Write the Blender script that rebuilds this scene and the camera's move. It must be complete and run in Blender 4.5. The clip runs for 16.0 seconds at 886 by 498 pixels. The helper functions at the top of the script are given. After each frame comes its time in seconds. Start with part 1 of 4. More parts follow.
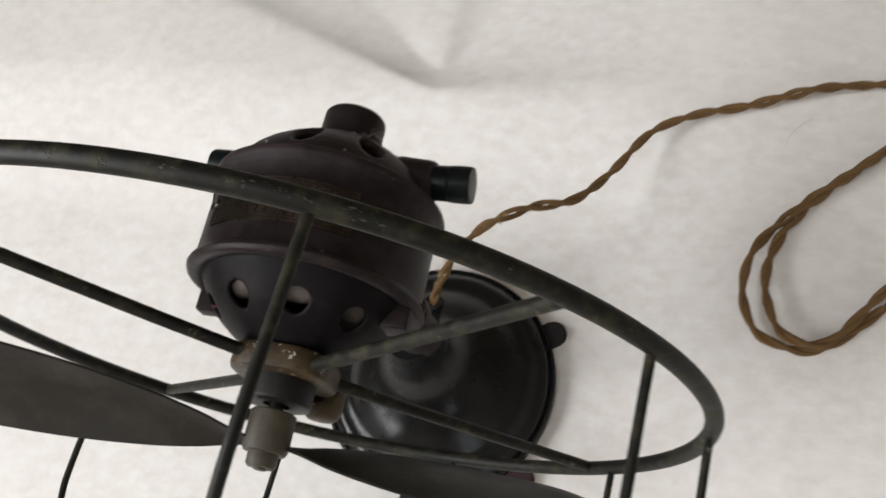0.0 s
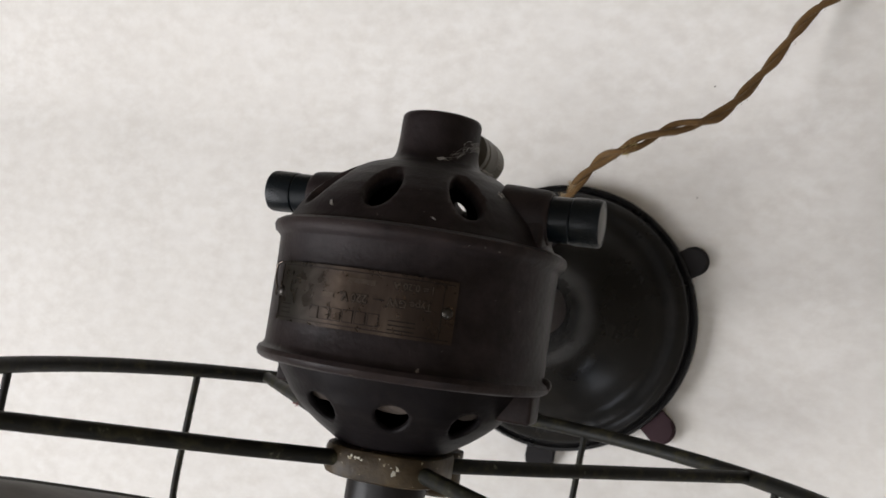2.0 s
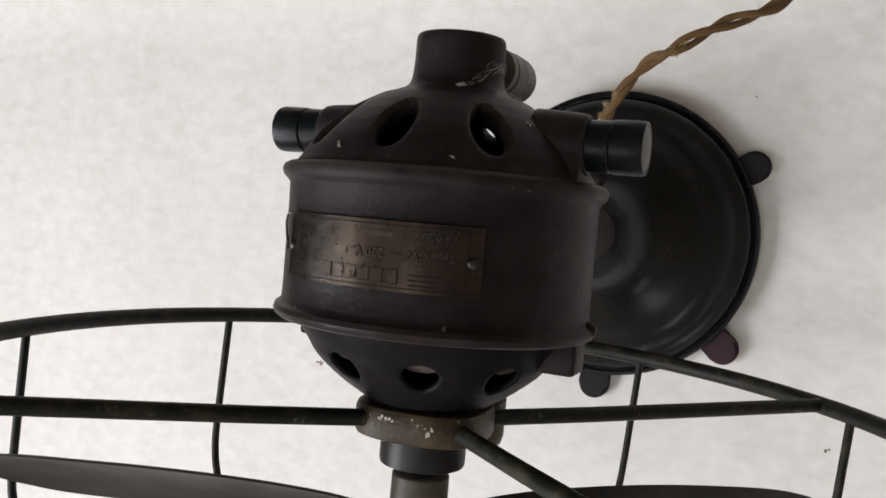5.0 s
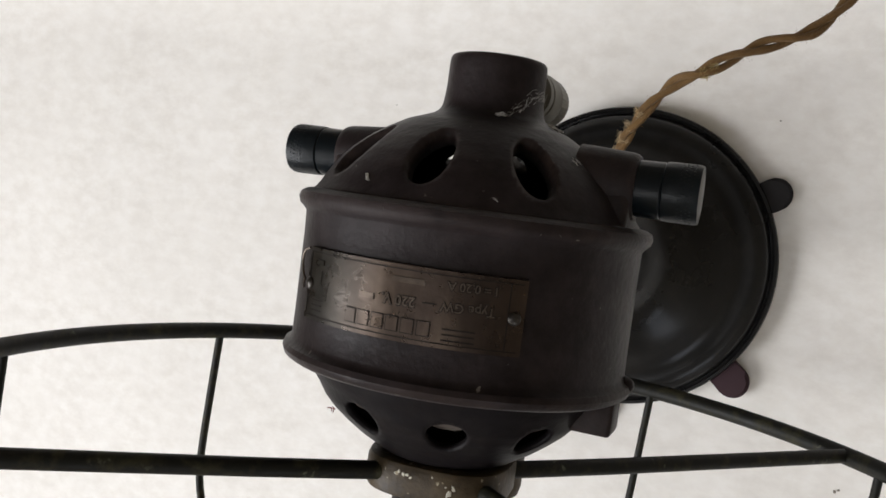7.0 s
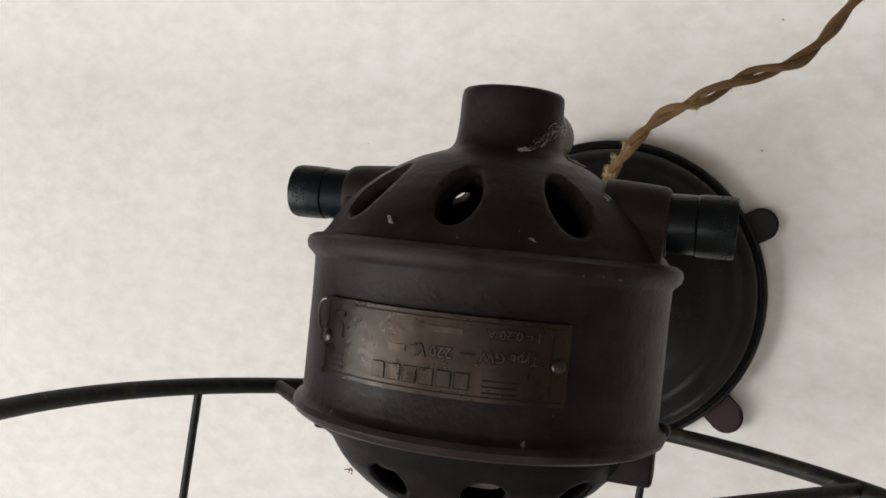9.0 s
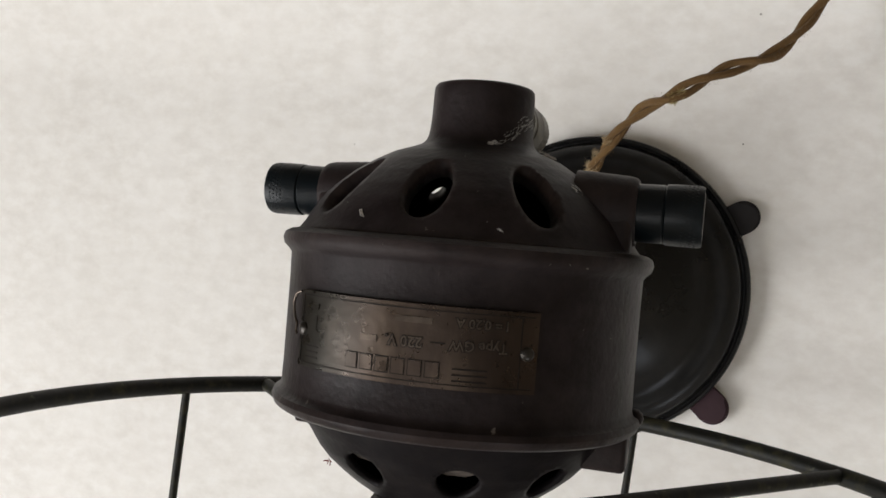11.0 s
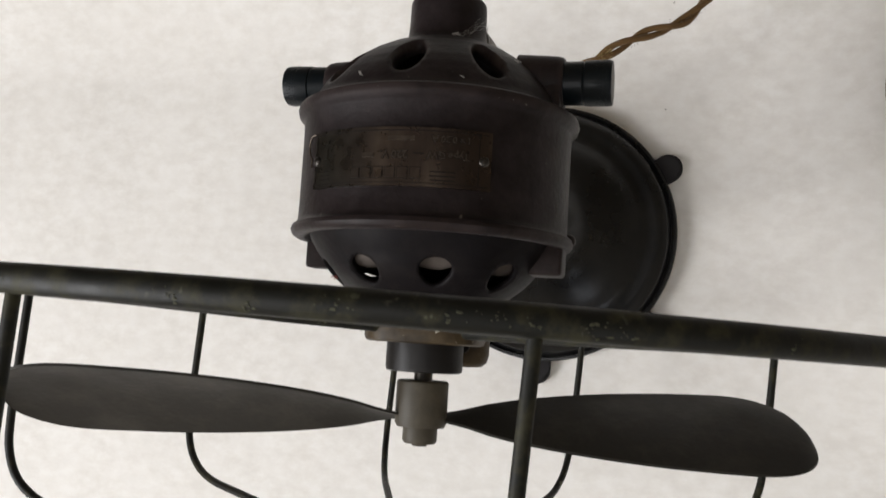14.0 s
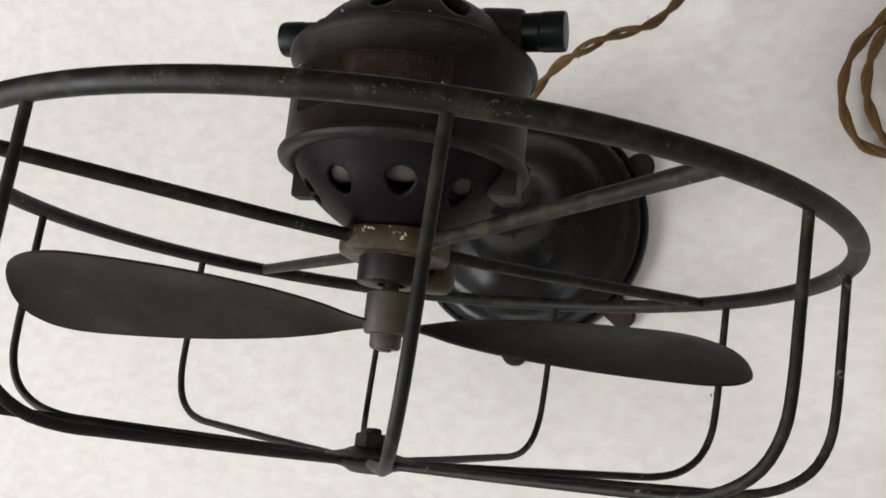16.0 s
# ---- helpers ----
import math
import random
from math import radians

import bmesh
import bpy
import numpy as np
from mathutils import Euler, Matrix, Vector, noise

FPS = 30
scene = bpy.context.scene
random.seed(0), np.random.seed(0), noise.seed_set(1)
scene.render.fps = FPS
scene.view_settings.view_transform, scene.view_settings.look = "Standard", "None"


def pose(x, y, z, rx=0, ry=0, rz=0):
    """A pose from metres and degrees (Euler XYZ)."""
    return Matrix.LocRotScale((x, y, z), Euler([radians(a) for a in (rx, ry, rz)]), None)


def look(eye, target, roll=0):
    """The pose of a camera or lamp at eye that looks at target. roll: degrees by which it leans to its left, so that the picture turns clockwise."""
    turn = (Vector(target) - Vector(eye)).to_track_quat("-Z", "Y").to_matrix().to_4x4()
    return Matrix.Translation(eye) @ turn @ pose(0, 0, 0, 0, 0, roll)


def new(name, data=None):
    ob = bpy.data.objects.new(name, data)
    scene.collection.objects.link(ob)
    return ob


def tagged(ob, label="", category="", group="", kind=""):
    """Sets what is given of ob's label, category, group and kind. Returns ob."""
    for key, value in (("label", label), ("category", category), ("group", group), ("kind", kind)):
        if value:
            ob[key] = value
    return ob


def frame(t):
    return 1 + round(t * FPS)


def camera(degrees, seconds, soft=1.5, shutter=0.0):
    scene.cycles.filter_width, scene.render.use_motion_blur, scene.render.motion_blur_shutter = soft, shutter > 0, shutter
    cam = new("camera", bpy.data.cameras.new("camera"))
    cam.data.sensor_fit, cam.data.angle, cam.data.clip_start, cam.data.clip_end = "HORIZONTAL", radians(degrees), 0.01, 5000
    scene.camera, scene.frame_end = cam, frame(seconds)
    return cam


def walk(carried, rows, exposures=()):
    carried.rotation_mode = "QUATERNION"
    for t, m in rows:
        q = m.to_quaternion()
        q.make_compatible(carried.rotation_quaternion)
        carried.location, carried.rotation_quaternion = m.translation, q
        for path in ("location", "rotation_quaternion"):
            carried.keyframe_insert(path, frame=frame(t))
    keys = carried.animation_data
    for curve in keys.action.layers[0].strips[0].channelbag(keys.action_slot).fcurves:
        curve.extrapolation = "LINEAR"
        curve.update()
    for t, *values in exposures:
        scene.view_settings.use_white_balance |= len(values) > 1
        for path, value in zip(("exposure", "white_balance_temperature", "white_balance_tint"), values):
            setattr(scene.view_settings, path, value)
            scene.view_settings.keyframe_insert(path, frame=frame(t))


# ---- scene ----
cam = camera(51.4, 16.0, 1.6, 0.4)
PATH = [
    (0, (0.1567, -0.0926, 0.5690), (-0.3450, 0.6688, -1.2110), -25.25),
    (0.2, (0.1440, -0.0720, 0.5640), (-0.3740, 0.5880, -1.2510), -29.00),
    (0.5, (0.1368, -0.0531, 0.5643), (-0.3895, 0.5192, -1.2784), -33.48),
    (1, (0.1292, -0.0190, 0.5586), (-0.4197, 0.4360, -1.3100), -41.43),
    (1.5, (0.1247, 0.0195, 0.5492), (-0.4827, 0.3363, -1.3298), -54.79),
    (2, (0.1184, 0.0547, 0.5266), (-0.5418, 0.1762, -1.3574), -72.60),
    (2.5, (0.1219, 0.0913, 0.5132), (-0.6672, -0.0164, -1.3214), -90.92),
    (3, (0.1253, 0.1027, 0.4995), (-0.6955, -0.0843, -1.3147), -96.48),
    (3.5, (0.1248, 0.0820, 0.4995), (-0.6802, -0.0541, -1.3262), -93.90),
    (4, (0.1194, 0.0778, 0.4944), (-0.6663, -0.0265, -1.3418), -92.35),
    (4.5, (0.1149, 0.0694, 0.4919), (-0.6541, -0.0081, -1.3527), -90.72),
    (4.7, (0.1155, 0.0689, 0.4953), (-0.6466, -0.0191, -1.3518), -91.82),
    (6.8, (0.0946, 0.0896, 0.4755), (-0.6155, -0.0763, -1.3868), -95.72),
    (7, (0.0880, 0.0843, 0.4783), (-0.5971, -0.0604, -1.3951), -94.48),
    (7.5, (0.0985, 0.0915, 0.4736), (-0.6615, -0.0742, -1.3690), -96.13),
    (8, (0.0731, 0.0968, 0.4781), (-0.5334, -0.0267, -1.4237), -94.17),
    (8.5, (0.0548, 0.0920, 0.4738), (-0.5048, -0.0134, -1.4434), -94.04),
    (9, (0.0598, 0.0826, 0.4708), (-0.4978, 0.0344, -1.4492), -89.71),
    (9.2, (0.0627, 0.0798, 0.4712), (-0.4936, 0.0559, -1.4498), -87.68),
    (11.5, (0.0724, 0.0805, 0.4738), (-0.4885, 0.0381, -1.4455), -90.30),
    (12, (0.0852, 0.0647, 0.4892), (-0.4598, 0.0572, -1.4351), -87.46),
    (12.5, (0.0864, 0.0318, 0.5101), (-0.4286, 0.1127, -1.4208), -78.97),
    (13, (0.0858, 0.0073, 0.5260), (-0.4134, 0.1525, -1.4053), -72.05),
    (13.5, (0.0900, 0.0073, 0.5406), (-0.4166, 0.1767, -1.3868), -69.52),
    (14, (0.0924, -0.0021, 0.5467), (-0.4169, 0.1696, -1.3797), -69.10),
    (14.5, (0.1001, -0.0184, 0.5572), (-0.4083, 0.1502, -1.3697), -69.07),
    (15, (0.1068, -0.0349, 0.5701), (-0.4079, 0.1554, -1.3532), -67.35),
    (15.5, (0.1173, -0.0522, 0.5774), (-0.4175, 0.1901, -1.3345), -63.27),
    (16, (0.1243, -0.0738, 0.5663), (-0.4332, 0.3085, -1.3160), -52.30),
]
walk(cam, [(t, look(eye, target, roll)) for t, eye, target, roll in PATH],
     [(0, 0.10, 6450, 10), (0.5, 0.03, 6450, 10), (1, 0.02, 6450, 10), (2, -0.05, 6415, 11), (3, 0.02, 6350, 12), (3.5, 0.07, 6350, 12), (4.5, 0.02, 6360, 12), (7, 0.07, 6430, 10), (8, 0.01, 6460, 10),
      (8.5, -0.03, 6560, 10), (9, -0.05, 6580, 10), (11.5, -0.04, 6550, 9), (13, 0.03, 6560, 10), (14, -0.01, 6510, 10), (14.5, 0.0, 6480, 10), (15, -0.04, 6470, 10), (16, -0.04, 6460, 10)])

# ---- world, added daylight ----
world = bpy.data.worlds.new("sky")
scene.world = world
world.use_nodes = True
wn = world.node_tree.nodes
sky = wn.new("ShaderNodeTexSky")
sky.sky_type, sky.sun_disc, sky.sun_elevation, sky.sun_rotation = "NISHITA", False, radians(35), radians(200)
world.node_tree.links.new(sky.outputs[0], wn["Background"].inputs[0])
wn["Background"].inputs[1].default_value = 0.1

ROOM_X0, ROOM_X1, ROOM_Y0, ROOM_Y1, ROOM_H = -1.25, 1.9, -2.0, 1.9, 2.6
# openings for the lamps: all unseen, added and sized to balance the light
WIN_X0, WIN_X1, WIN_Z0, WIN_Z1 = 0.95, 1.85, 0.85, 1.9
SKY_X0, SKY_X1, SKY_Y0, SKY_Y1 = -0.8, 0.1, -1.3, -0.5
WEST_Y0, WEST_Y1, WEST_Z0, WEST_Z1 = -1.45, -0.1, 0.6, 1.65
# south lamp in an unseen window, added for the soft highlight on the base
lamp = bpy.data.lights.new("added_south_light", "AREA")
lamp.shape, lamp.size, lamp.size_y, lamp.energy, lamp.color = "RECTANGLE", WIN_X1 - WIN_X0, WIN_Z1 - WIN_Z0, 7.5, (0.96, 0.98, 1.02)
south_light = new("added_south_light", lamp)
south_light.matrix_world = look(((WIN_X0 + WIN_X1) / 2, ROOM_Y0 - 0.03, (WIN_Z0 + WIN_Z1) / 2), ((WIN_X0 + WIN_X1) / 2, 0, (WIN_Z0 + WIN_Z1) / 2))

# overhead and west lamps, added to soften the fan's shadow and brighten the left
lamp = bpy.data.lights.new("added_overhead_light", "AREA")
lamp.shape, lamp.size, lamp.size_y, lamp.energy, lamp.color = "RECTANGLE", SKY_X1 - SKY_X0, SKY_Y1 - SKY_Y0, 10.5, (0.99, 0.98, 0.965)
new("added_overhead_light", lamp).matrix_world = pose((SKY_X0 + SKY_X1) / 2, (SKY_Y0 + SKY_Y1) / 2, ROOM_H + 0.07)
lamp = bpy.data.lights.new("added_west_light", "AREA")
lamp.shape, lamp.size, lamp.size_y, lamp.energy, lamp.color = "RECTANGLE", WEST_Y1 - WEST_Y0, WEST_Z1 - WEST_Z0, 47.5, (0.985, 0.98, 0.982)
new("added_west_light", lamp).matrix_world = look((ROOM_X0 - 0.03, (WEST_Y0 + WEST_Y1) / 2, (WEST_Z0 + WEST_Z1) / 2), (0, (WEST_Y0 + WEST_Y1) / 2, (WEST_Z0 + WEST_Z1) / 2))


# ---- materials ----
def material(name, rough=0.5, metal=0.0, coat=0.0):
    m = bpy.data.materials.new(name)
    m.use_nodes = True
    b = m.node_tree.nodes["Principled BSDF"]
    b.inputs["Roughness"].default_value, b.inputs["Metallic"].default_value = rough, metal
    b.inputs["Coat Weight"].default_value = coat
    return m, m.node_tree.nodes, m.node_tree.links, b


def noise_tex(n, l, scale, detail=6.0, rough=0.6, stretch=None):
    """A noise texture in object space; stretch scales the axes."""
    co, mp, t = n.new("ShaderNodeTexCoord"), n.new("ShaderNodeMapping"), n.new("ShaderNodeTexNoise")
    if stretch:
        mp.inputs["Scale"].default_value = stretch
    t.inputs["Scale"].default_value, t.inputs["Detail"].default_value, t.inputs["Roughness"].default_value = scale, detail, rough
    l.new(co.outputs["Object"], mp.inputs["Vector"])
    l.new(mp.outputs["Vector"], t.inputs["Vector"])
    return t


def ramp(n, l, src, stops):
    r = n.new("ShaderNodeValToRGB")
    while len(r.color_ramp.elements) < len(stops):
        r.color_ramp.elements.new(0.5)
    for e, (p, c) in zip(r.color_ramp.elements, stops):
        e.position, e.color = p, (*c, 1) if len(c) == 3 else c
    l.new(src, r.inputs["Fac"])
    return r


def mix(n, l, fac, a, b):
    m = n.new("ShaderNodeMix")
    m.data_type = "RGBA"
    l.new(fac, m.inputs[0])
    for sock, v in ((m.inputs[6], a), (m.inputs[7], b)):
        if isinstance(v, tuple):
            sock.default_value = (*v, 1)
        else:
            l.new(v, sock)
    return m.outputs[2]


def bump(n, l, src, b, strength, dist):
    bp = n.new("ShaderNodeBump")
    bp.inputs["Strength"].default_value, bp.inputs["Distance"].default_value = strength, dist
    l.new(src, bp.inputs["Height"])
    l.new(bp.outputs["Normal"], b.inputs["Normal"])
    return bp


def worn_paint(name, dark, light, dust, rough, dust_at=0.62, chips=None, chip_at=0.72, chip_scale=160.0, coat=0.0, bump_d=0.0004, spec=0.3, rubbed=None, sheen=0.0):
    """Old paint on cast metal: blotches, a film of dust, fine grain and a few chips."""
    m, n, l, b = material(name, rough, 0.0, coat)
    big, fine, chip = noise_tex(n, l, 22, 5), noise_tex(n, l, 420, 4), noise_tex(n, l, chip_scale, 3, 0.5)
    base = mix(n, l, big.outputs["Fac"], dark, light)
    film = ramp(n, l, noise_tex(n, l, 55, 8, 0.7).outputs["Fac"], [(dust_at - 0.12, (0, 0, 0)), (dust_at + 0.1, (0.55, 0.55, 0.55))])
    col = mix(n, l, film.outputs["Color"], base, dust)
    if chips:
        cr = ramp(n, l, chip.outputs["Fac"], [(chip_at, (0, 0, 0)), (chip_at + 0.03, (1, 1, 1))])
        col = mix(n, l, cr.outputs["Color"], col, chips)
    if rubbed:
        geo = n.new("ShaderNodeNewGeometry")
        edge = ramp(n, l, geo.outputs["Pointiness"], [(0.515, (0, 0, 0)), (0.60, (0.8, 0.8, 0.8))])
        worn = n.new("ShaderNodeMath")
        worn.operation = "MULTIPLY"
        l.new(edge.outputs["Color"], worn.inputs[0])
        l.new(ramp(n, l, noise_tex(n, l, 90, 6, 0.65).outputs["Fac"], [(0.38, (0.1, 0.1, 0.1)), (0.62, (1, 1, 1))]).outputs["Color"], worn.inputs[1])
        col = mix(n, l, worn.outputs[0], col, rubbed)
    l.new(col, b.inputs["Base Color"])
    b.inputs["Specular IOR Level"].default_value = spec
    b.inputs["Sheen Weight"].default_value, b.inputs["Sheen Roughness"].default_value = sheen, 0.45
    rr = ramp(n, l, big.outputs["Fac"], [(0.3, (rough - 0.1,) * 3), (0.7, (rough + 0.12,) * 3)])
    l.new(rr.outputs["Color"], b.inputs["Roughness"])
    bump(n, l, fine.outputs["Fac"], b, 0.35, bump_d)
    return m


MOTOR = worn_paint("motor_brown_black_paint", (0.0066, 0.0040, 0.0043), (0.0118, 0.0074, 0.0076), (0.031, 0.0235, 0.0238), 0.46, 0.53, (0.15, 0.13, 0.115), 0.75, 300, bump_d=0.0006, spec=0.16, rubbed=(0.052, 0.037, 0.033), sheen=0.025)
MOTOR_FRONT = worn_paint("front_blue_black_paint", (0.0050, 0.0041, 0.0048), (0.0092, 0.0074, 0.0082), (0.022, 0.018, 0.0165), 0.5, 0.58, spec=0.10)
BASE = worn_paint("base_black_enamel", (0.0040, 0.0040, 0.0042), (0.0066, 0.0066, 0.0069), (0.018, 0.0170, 0.0160), 0.27, 0.57, coat=0.06, bump_d=0.0002, spec=0.26)
def cage_paint():
    """Green-black paint, mottled mossy, with pale flecks in clusters."""
    m, n, l, b = material("cage_green_black_paint", 0.5)
    b.inputs["Specular IOR Level"].default_value = 0.25
    big, mid, fleck, where = noise_tex(n, l, 18, 4), noise_tex(n, l, 130, 6, 0.65), noise_tex(n, l, 330, 3, 0.5), noise_tex(n, l, 32, 3)
    base = mix(n, l, big.outputs["Fac"], (0.0046, 0.0046, 0.0040), (0.0100, 0.0100, 0.0066))
    moss = ramp(n, l, mid.outputs["Fac"], [(0.49, (0, 0, 0)), (0.67, (0.8, 0.8, 0.8))])
    col = mix(n, l, moss.outputs["Color"], base, (0.041, 0.038, 0.018))
    prod = n.new("ShaderNodeMath")
    prod.operation = "MULTIPLY"
    l.new(ramp(n, l, fleck.outputs["Fac"], [(0.60, (0, 0, 0)), (0.68, (1, 1, 1))]).outputs["Color"], prod.inputs[0])
    l.new(ramp(n, l, where.outputs["Fac"], [(0.54, (0, 0, 0)), (0.66, (1, 1, 1))]).outputs["Color"], prod.inputs[1])
    l.new(mix(n, l, prod.outputs[0], col, (0.15, 0.15, 0.105)), b.inputs["Base Color"])
    l.new(ramp(n, l, mid.outputs["Fac"], [(0.3, (0.42,) * 3), (0.7, (0.68,) * 3)]).outputs["Color"], b.inputs["Roughness"])
    bump(n, l, mid.outputs["Fac"], b, 0.4, 0.0006)
    return m


CAGE = cage_paint()
COLLAR = worn_paint("collar_tarnished_brass", (0.0095, 0.0065, 0.0036), (0.036, 0.0235, 0.0110), (0.105, 0.072, 0.034), 0.5, 0.5, (0.30, 0.26, 0.18), 0.67, 420, bump_d=0.0009)
NOSE = worn_paint("nose_black_paint", (0.006, 0.005, 0.0048), (0.012, 0.0102, 0.0094), (0.03, 0.025, 0.021), 0.45, 0.7)
HUB = worn_paint("hub_dull_metal", (0.033, 0.0275, 0.0190), (0.070, 0.0590, 0.0410), (0.115, 0.097, 0.067), 0.5, 0.6)
BLADE = worn_paint("blade_dark_grey_paint", (0.0105, 0.0090, 0.0066), (0.0205, 0.0178, 0.0130), (0.045, 0.039, 0.030), 0.5, 0.6)
BAKELITE = worn_paint("bakelite_blue_black", (0.0028, 0.0046, 0.0060), (0.0052, 0.0078, 0.0096), (0.016, 0.021, 0.023), 0.3, 0.72, spec=0.2)
CAP_METAL = worn_paint("cap_end_grey_metal", (0.09, 0.09, 0.09), (0.16, 0.16, 0.155), (0.2, 0.19, 0.18), 0.45, 0.6)
KNURL = worn_paint("knurled_grey_metal", (0.075, 0.070, 0.055), (0.135, 0.125, 0.10), (0.18, 0.165, 0.135), 0.42, 0.6, spec=0.4)
RUBBER = worn_paint("rubber_black", (0.010, 0.009, 0.010), (0.018, 0.016, 0.017), (0.04, 0.036, 0.036), 0.7, 0.66)
RUBBER_RED = worn_paint("rubber_maroon", (0.028, 0.013, 0.017), (0.045, 0.022, 0.028), (0.07, 0.05, 0.05), 0.7, 0.66)
COPPER = worn_paint("winding_brown", (0.045, 0.036, 0.030), (0.095, 0.078, 0.068), (0.15, 0.125, 0.11), 0.65, 0.55)
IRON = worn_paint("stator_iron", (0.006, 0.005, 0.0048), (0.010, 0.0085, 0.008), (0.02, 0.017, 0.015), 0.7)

# nameplate: browned metal with a brighter rubbed middle
PLATE, n, l, b = material("nameplate_browned_brass", 0.34, 0.75)
pn = noise_tex(n, l, 40, 5, 0.6, (1.6, 0.5, 1.6))
pc = ramp(n, l, pn.outputs["Fac"], [(0.3, (0.023, 0.0150, 0.0110)), (0.52, (0.045, 0.0312, 0.0235)), (0.72, (0.094, 0.069, 0.052))])
# green-grey reflection at one end of the plate, painted into its colour
pxyz, pco, pmix = n.new("ShaderNodeSeparateXYZ"), n.new("ShaderNodeTexCoord"), n.new("ShaderNodeMath")
l.new(pco.outputs["Object"], pxyz.inputs[0])
pmix.operation = "MULTIPLY_ADD"
l.new(noise_tex(n, l, 130, 5).outputs["Fac"], pmix.inputs[0])
pmix.inputs[1].default_value = 0.012
l.new(pxyz.outputs["X"], pmix.inputs[2])
end_reflection = n.new("ShaderNodeMapRange")
end_reflection.inputs["From Min"].default_value, end_reflection.inputs["From Max"].default_value = 0.0010, -0.0190
end_reflection.inputs["To Max"].default_value = 0.75
l.new(pmix.outputs[0], end_reflection.inputs["Value"])
l.new(mix(n, l, end_reflection.outputs[0], pc.outputs["Color"], (0.0190, 0.0200, 0.0165)), b.inputs["Base Color"])
pr = ramp(n, l, noise_tex(n, l, 200, 4).outputs["Fac"], [(0.3, (0.22,) * 3), (0.7, (0.40,) * 3)])
l.new(pr.outputs["Color"], b.inputs["Roughness"])
bump(n, l, noise_tex(n, l, 500, 3).outputs["Fac"], b, 0.25, 0.0003)

PLATE_INK, n, l, b = material("nameplate_dark_relief", 0.6, 0.1)
b.inputs["Specular IOR Level"].default_value = 0.15
l.new(ramp(n, l, noise_tex(n, l, 300).outputs["Fac"], [(0.3, (0.010, 0.0075, 0.0062)), (0.8, (0.020, 0.0155, 0.013))]).outputs["Color"], b.inputs["Base Color"])
PLATE_RAISED, n, l, b = material("nameplate_rubbed_relief", 0.3, 0.8)
l.new(ramp(n, l, noise_tex(n, l, 300).outputs["Fac"], [(0.3, (0.060, 0.046, 0.036)), (0.8, (0.115, 0.091, 0.073))]).outputs["Color"], b.inputs["Base Color"])
SCREW, n, l, b = material("screw_steel", 0.35, 0.9)
l.new(ramp(n, l, noise_tex(n, l, 300).outputs["Fac"], [(0.3, (0.03, 0.027, 0.024)), (0.8, (0.1, 0.092, 0.085))]).outputs["Color"], b.inputs["Base Color"])
# cord: golden brown braided cotton
CORD, n, l, b = material("cord_brown_cotton", 0.9)
ca, cb = noise_tex(n, l, 45, 5), noise_tex(n, l, 900, 4)
cc = mix(n, l, cb.outputs["Fac"], ramp(n, l, ca.outputs["Fac"], [(0.3, (0.070, 0.036, 0.009)), (0.7, (0.145, 0.081, 0.022))]).outputs["Color"], (0.19, 0.100, 0.029))
l.new(cc, b.inputs["Base Color"])
b.inputs["Sheen Weight"].default_value = 0.08
bump(n, l, cb.outputs["Fac"], b, 0.8, 0.0012)
FRAY, n, l, b = material("cord_frayed_fibre", 0.95)
l.new(ramp(n, l, noise_tex(n, l, 400).outputs["Fac"], [(0.3, (0.42, 0.3, 0.15)), (0.8, (0.68, 0.56, 0.38))]).outputs["Color"], b.inputs["Base Color"])
TUFT, n, l, b = material("cord_yellow_tuft", 0.95)
l.new(ramp(n, l, noise_tex(n, l, 400).outputs["Fac"], [(0.3, (0.30, 0.21, 0.07)), (0.8, (0.52, 0.41, 0.19))]).outputs["Color"], b.inputs["Base Color"])
WEB, n, l, b = material("cobweb_grey", 0.9)
l.new(ramp(n, l, noise_tex(n, l, 400).outputs["Fac"], [(0.3, (0.36, 0.35, 0.33)), (0.8, (0.72, 0.70, 0.67))]).outputs["Color"], b.inputs["Base Color"])
LINT_RED, n, l, b = material("lint_red", 0.9)
l.new(ramp(n, l, noise_tex(n, l, 400).outputs["Fac"], [(0.3, (0.16, 0.03, 0.03)), (0.8, (0.3, 0.08, 0.06))]).outputs["Color"], b.inputs["Base Color"])
CRUMB, n, l, b = material("crumb_dark", 0.9)
l.new(ramp(n, l, noise_tex(n, l, 900).outputs["Fac"], [(0.3, (0.16, 0.14, 0.12)), (0.8, (0.36, 0.33, 0.29))]).outputs["Color"], b.inputs["Base Color"])

# white felted sheet
SHEET, n, l, b = material("sheet_white_felt", 0.95)
s1, s2, s3 = noise_tex(n, l, 9, 5), noise_tex(n, l, 105, 5, 0.62, (0.8, 1.15, 1)), noise_tex(n, l, 900, 3, 0.6, (1, 2.2, 1))
s4 = noise_tex(n, l, 34, 4, 0.55, (1, 1.5, 1))
sc = ramp(n, l, s2.outputs["Fac"], [(0.35, (0.770, 0.739, 0.697)), (0.5, (0.822, 0.794, 0.754)), (0.65, (0.872, 0.851, 0.818))])
sc1 = mix(n, l, ramp(n, l, s4.outputs["Fac"], [(0.42, (0, 0, 0)), (0.68, (0.5, 0.5, 0.5))]).outputs["Color"], sc.outputs["Color"], (0.870, 0.848, 0.816))
sc2 = mix(n, l, ramp(n, l, s1.outputs["Fac"], [(0.35, (0, 0, 0)), (0.75, (0.4, 0.4, 0.4))]).outputs["Color"], sc1, (0.775, 0.746, 0.704))
l.new(sc2, b.inputs["Base Color"])
add = n.new("ShaderNodeMath")
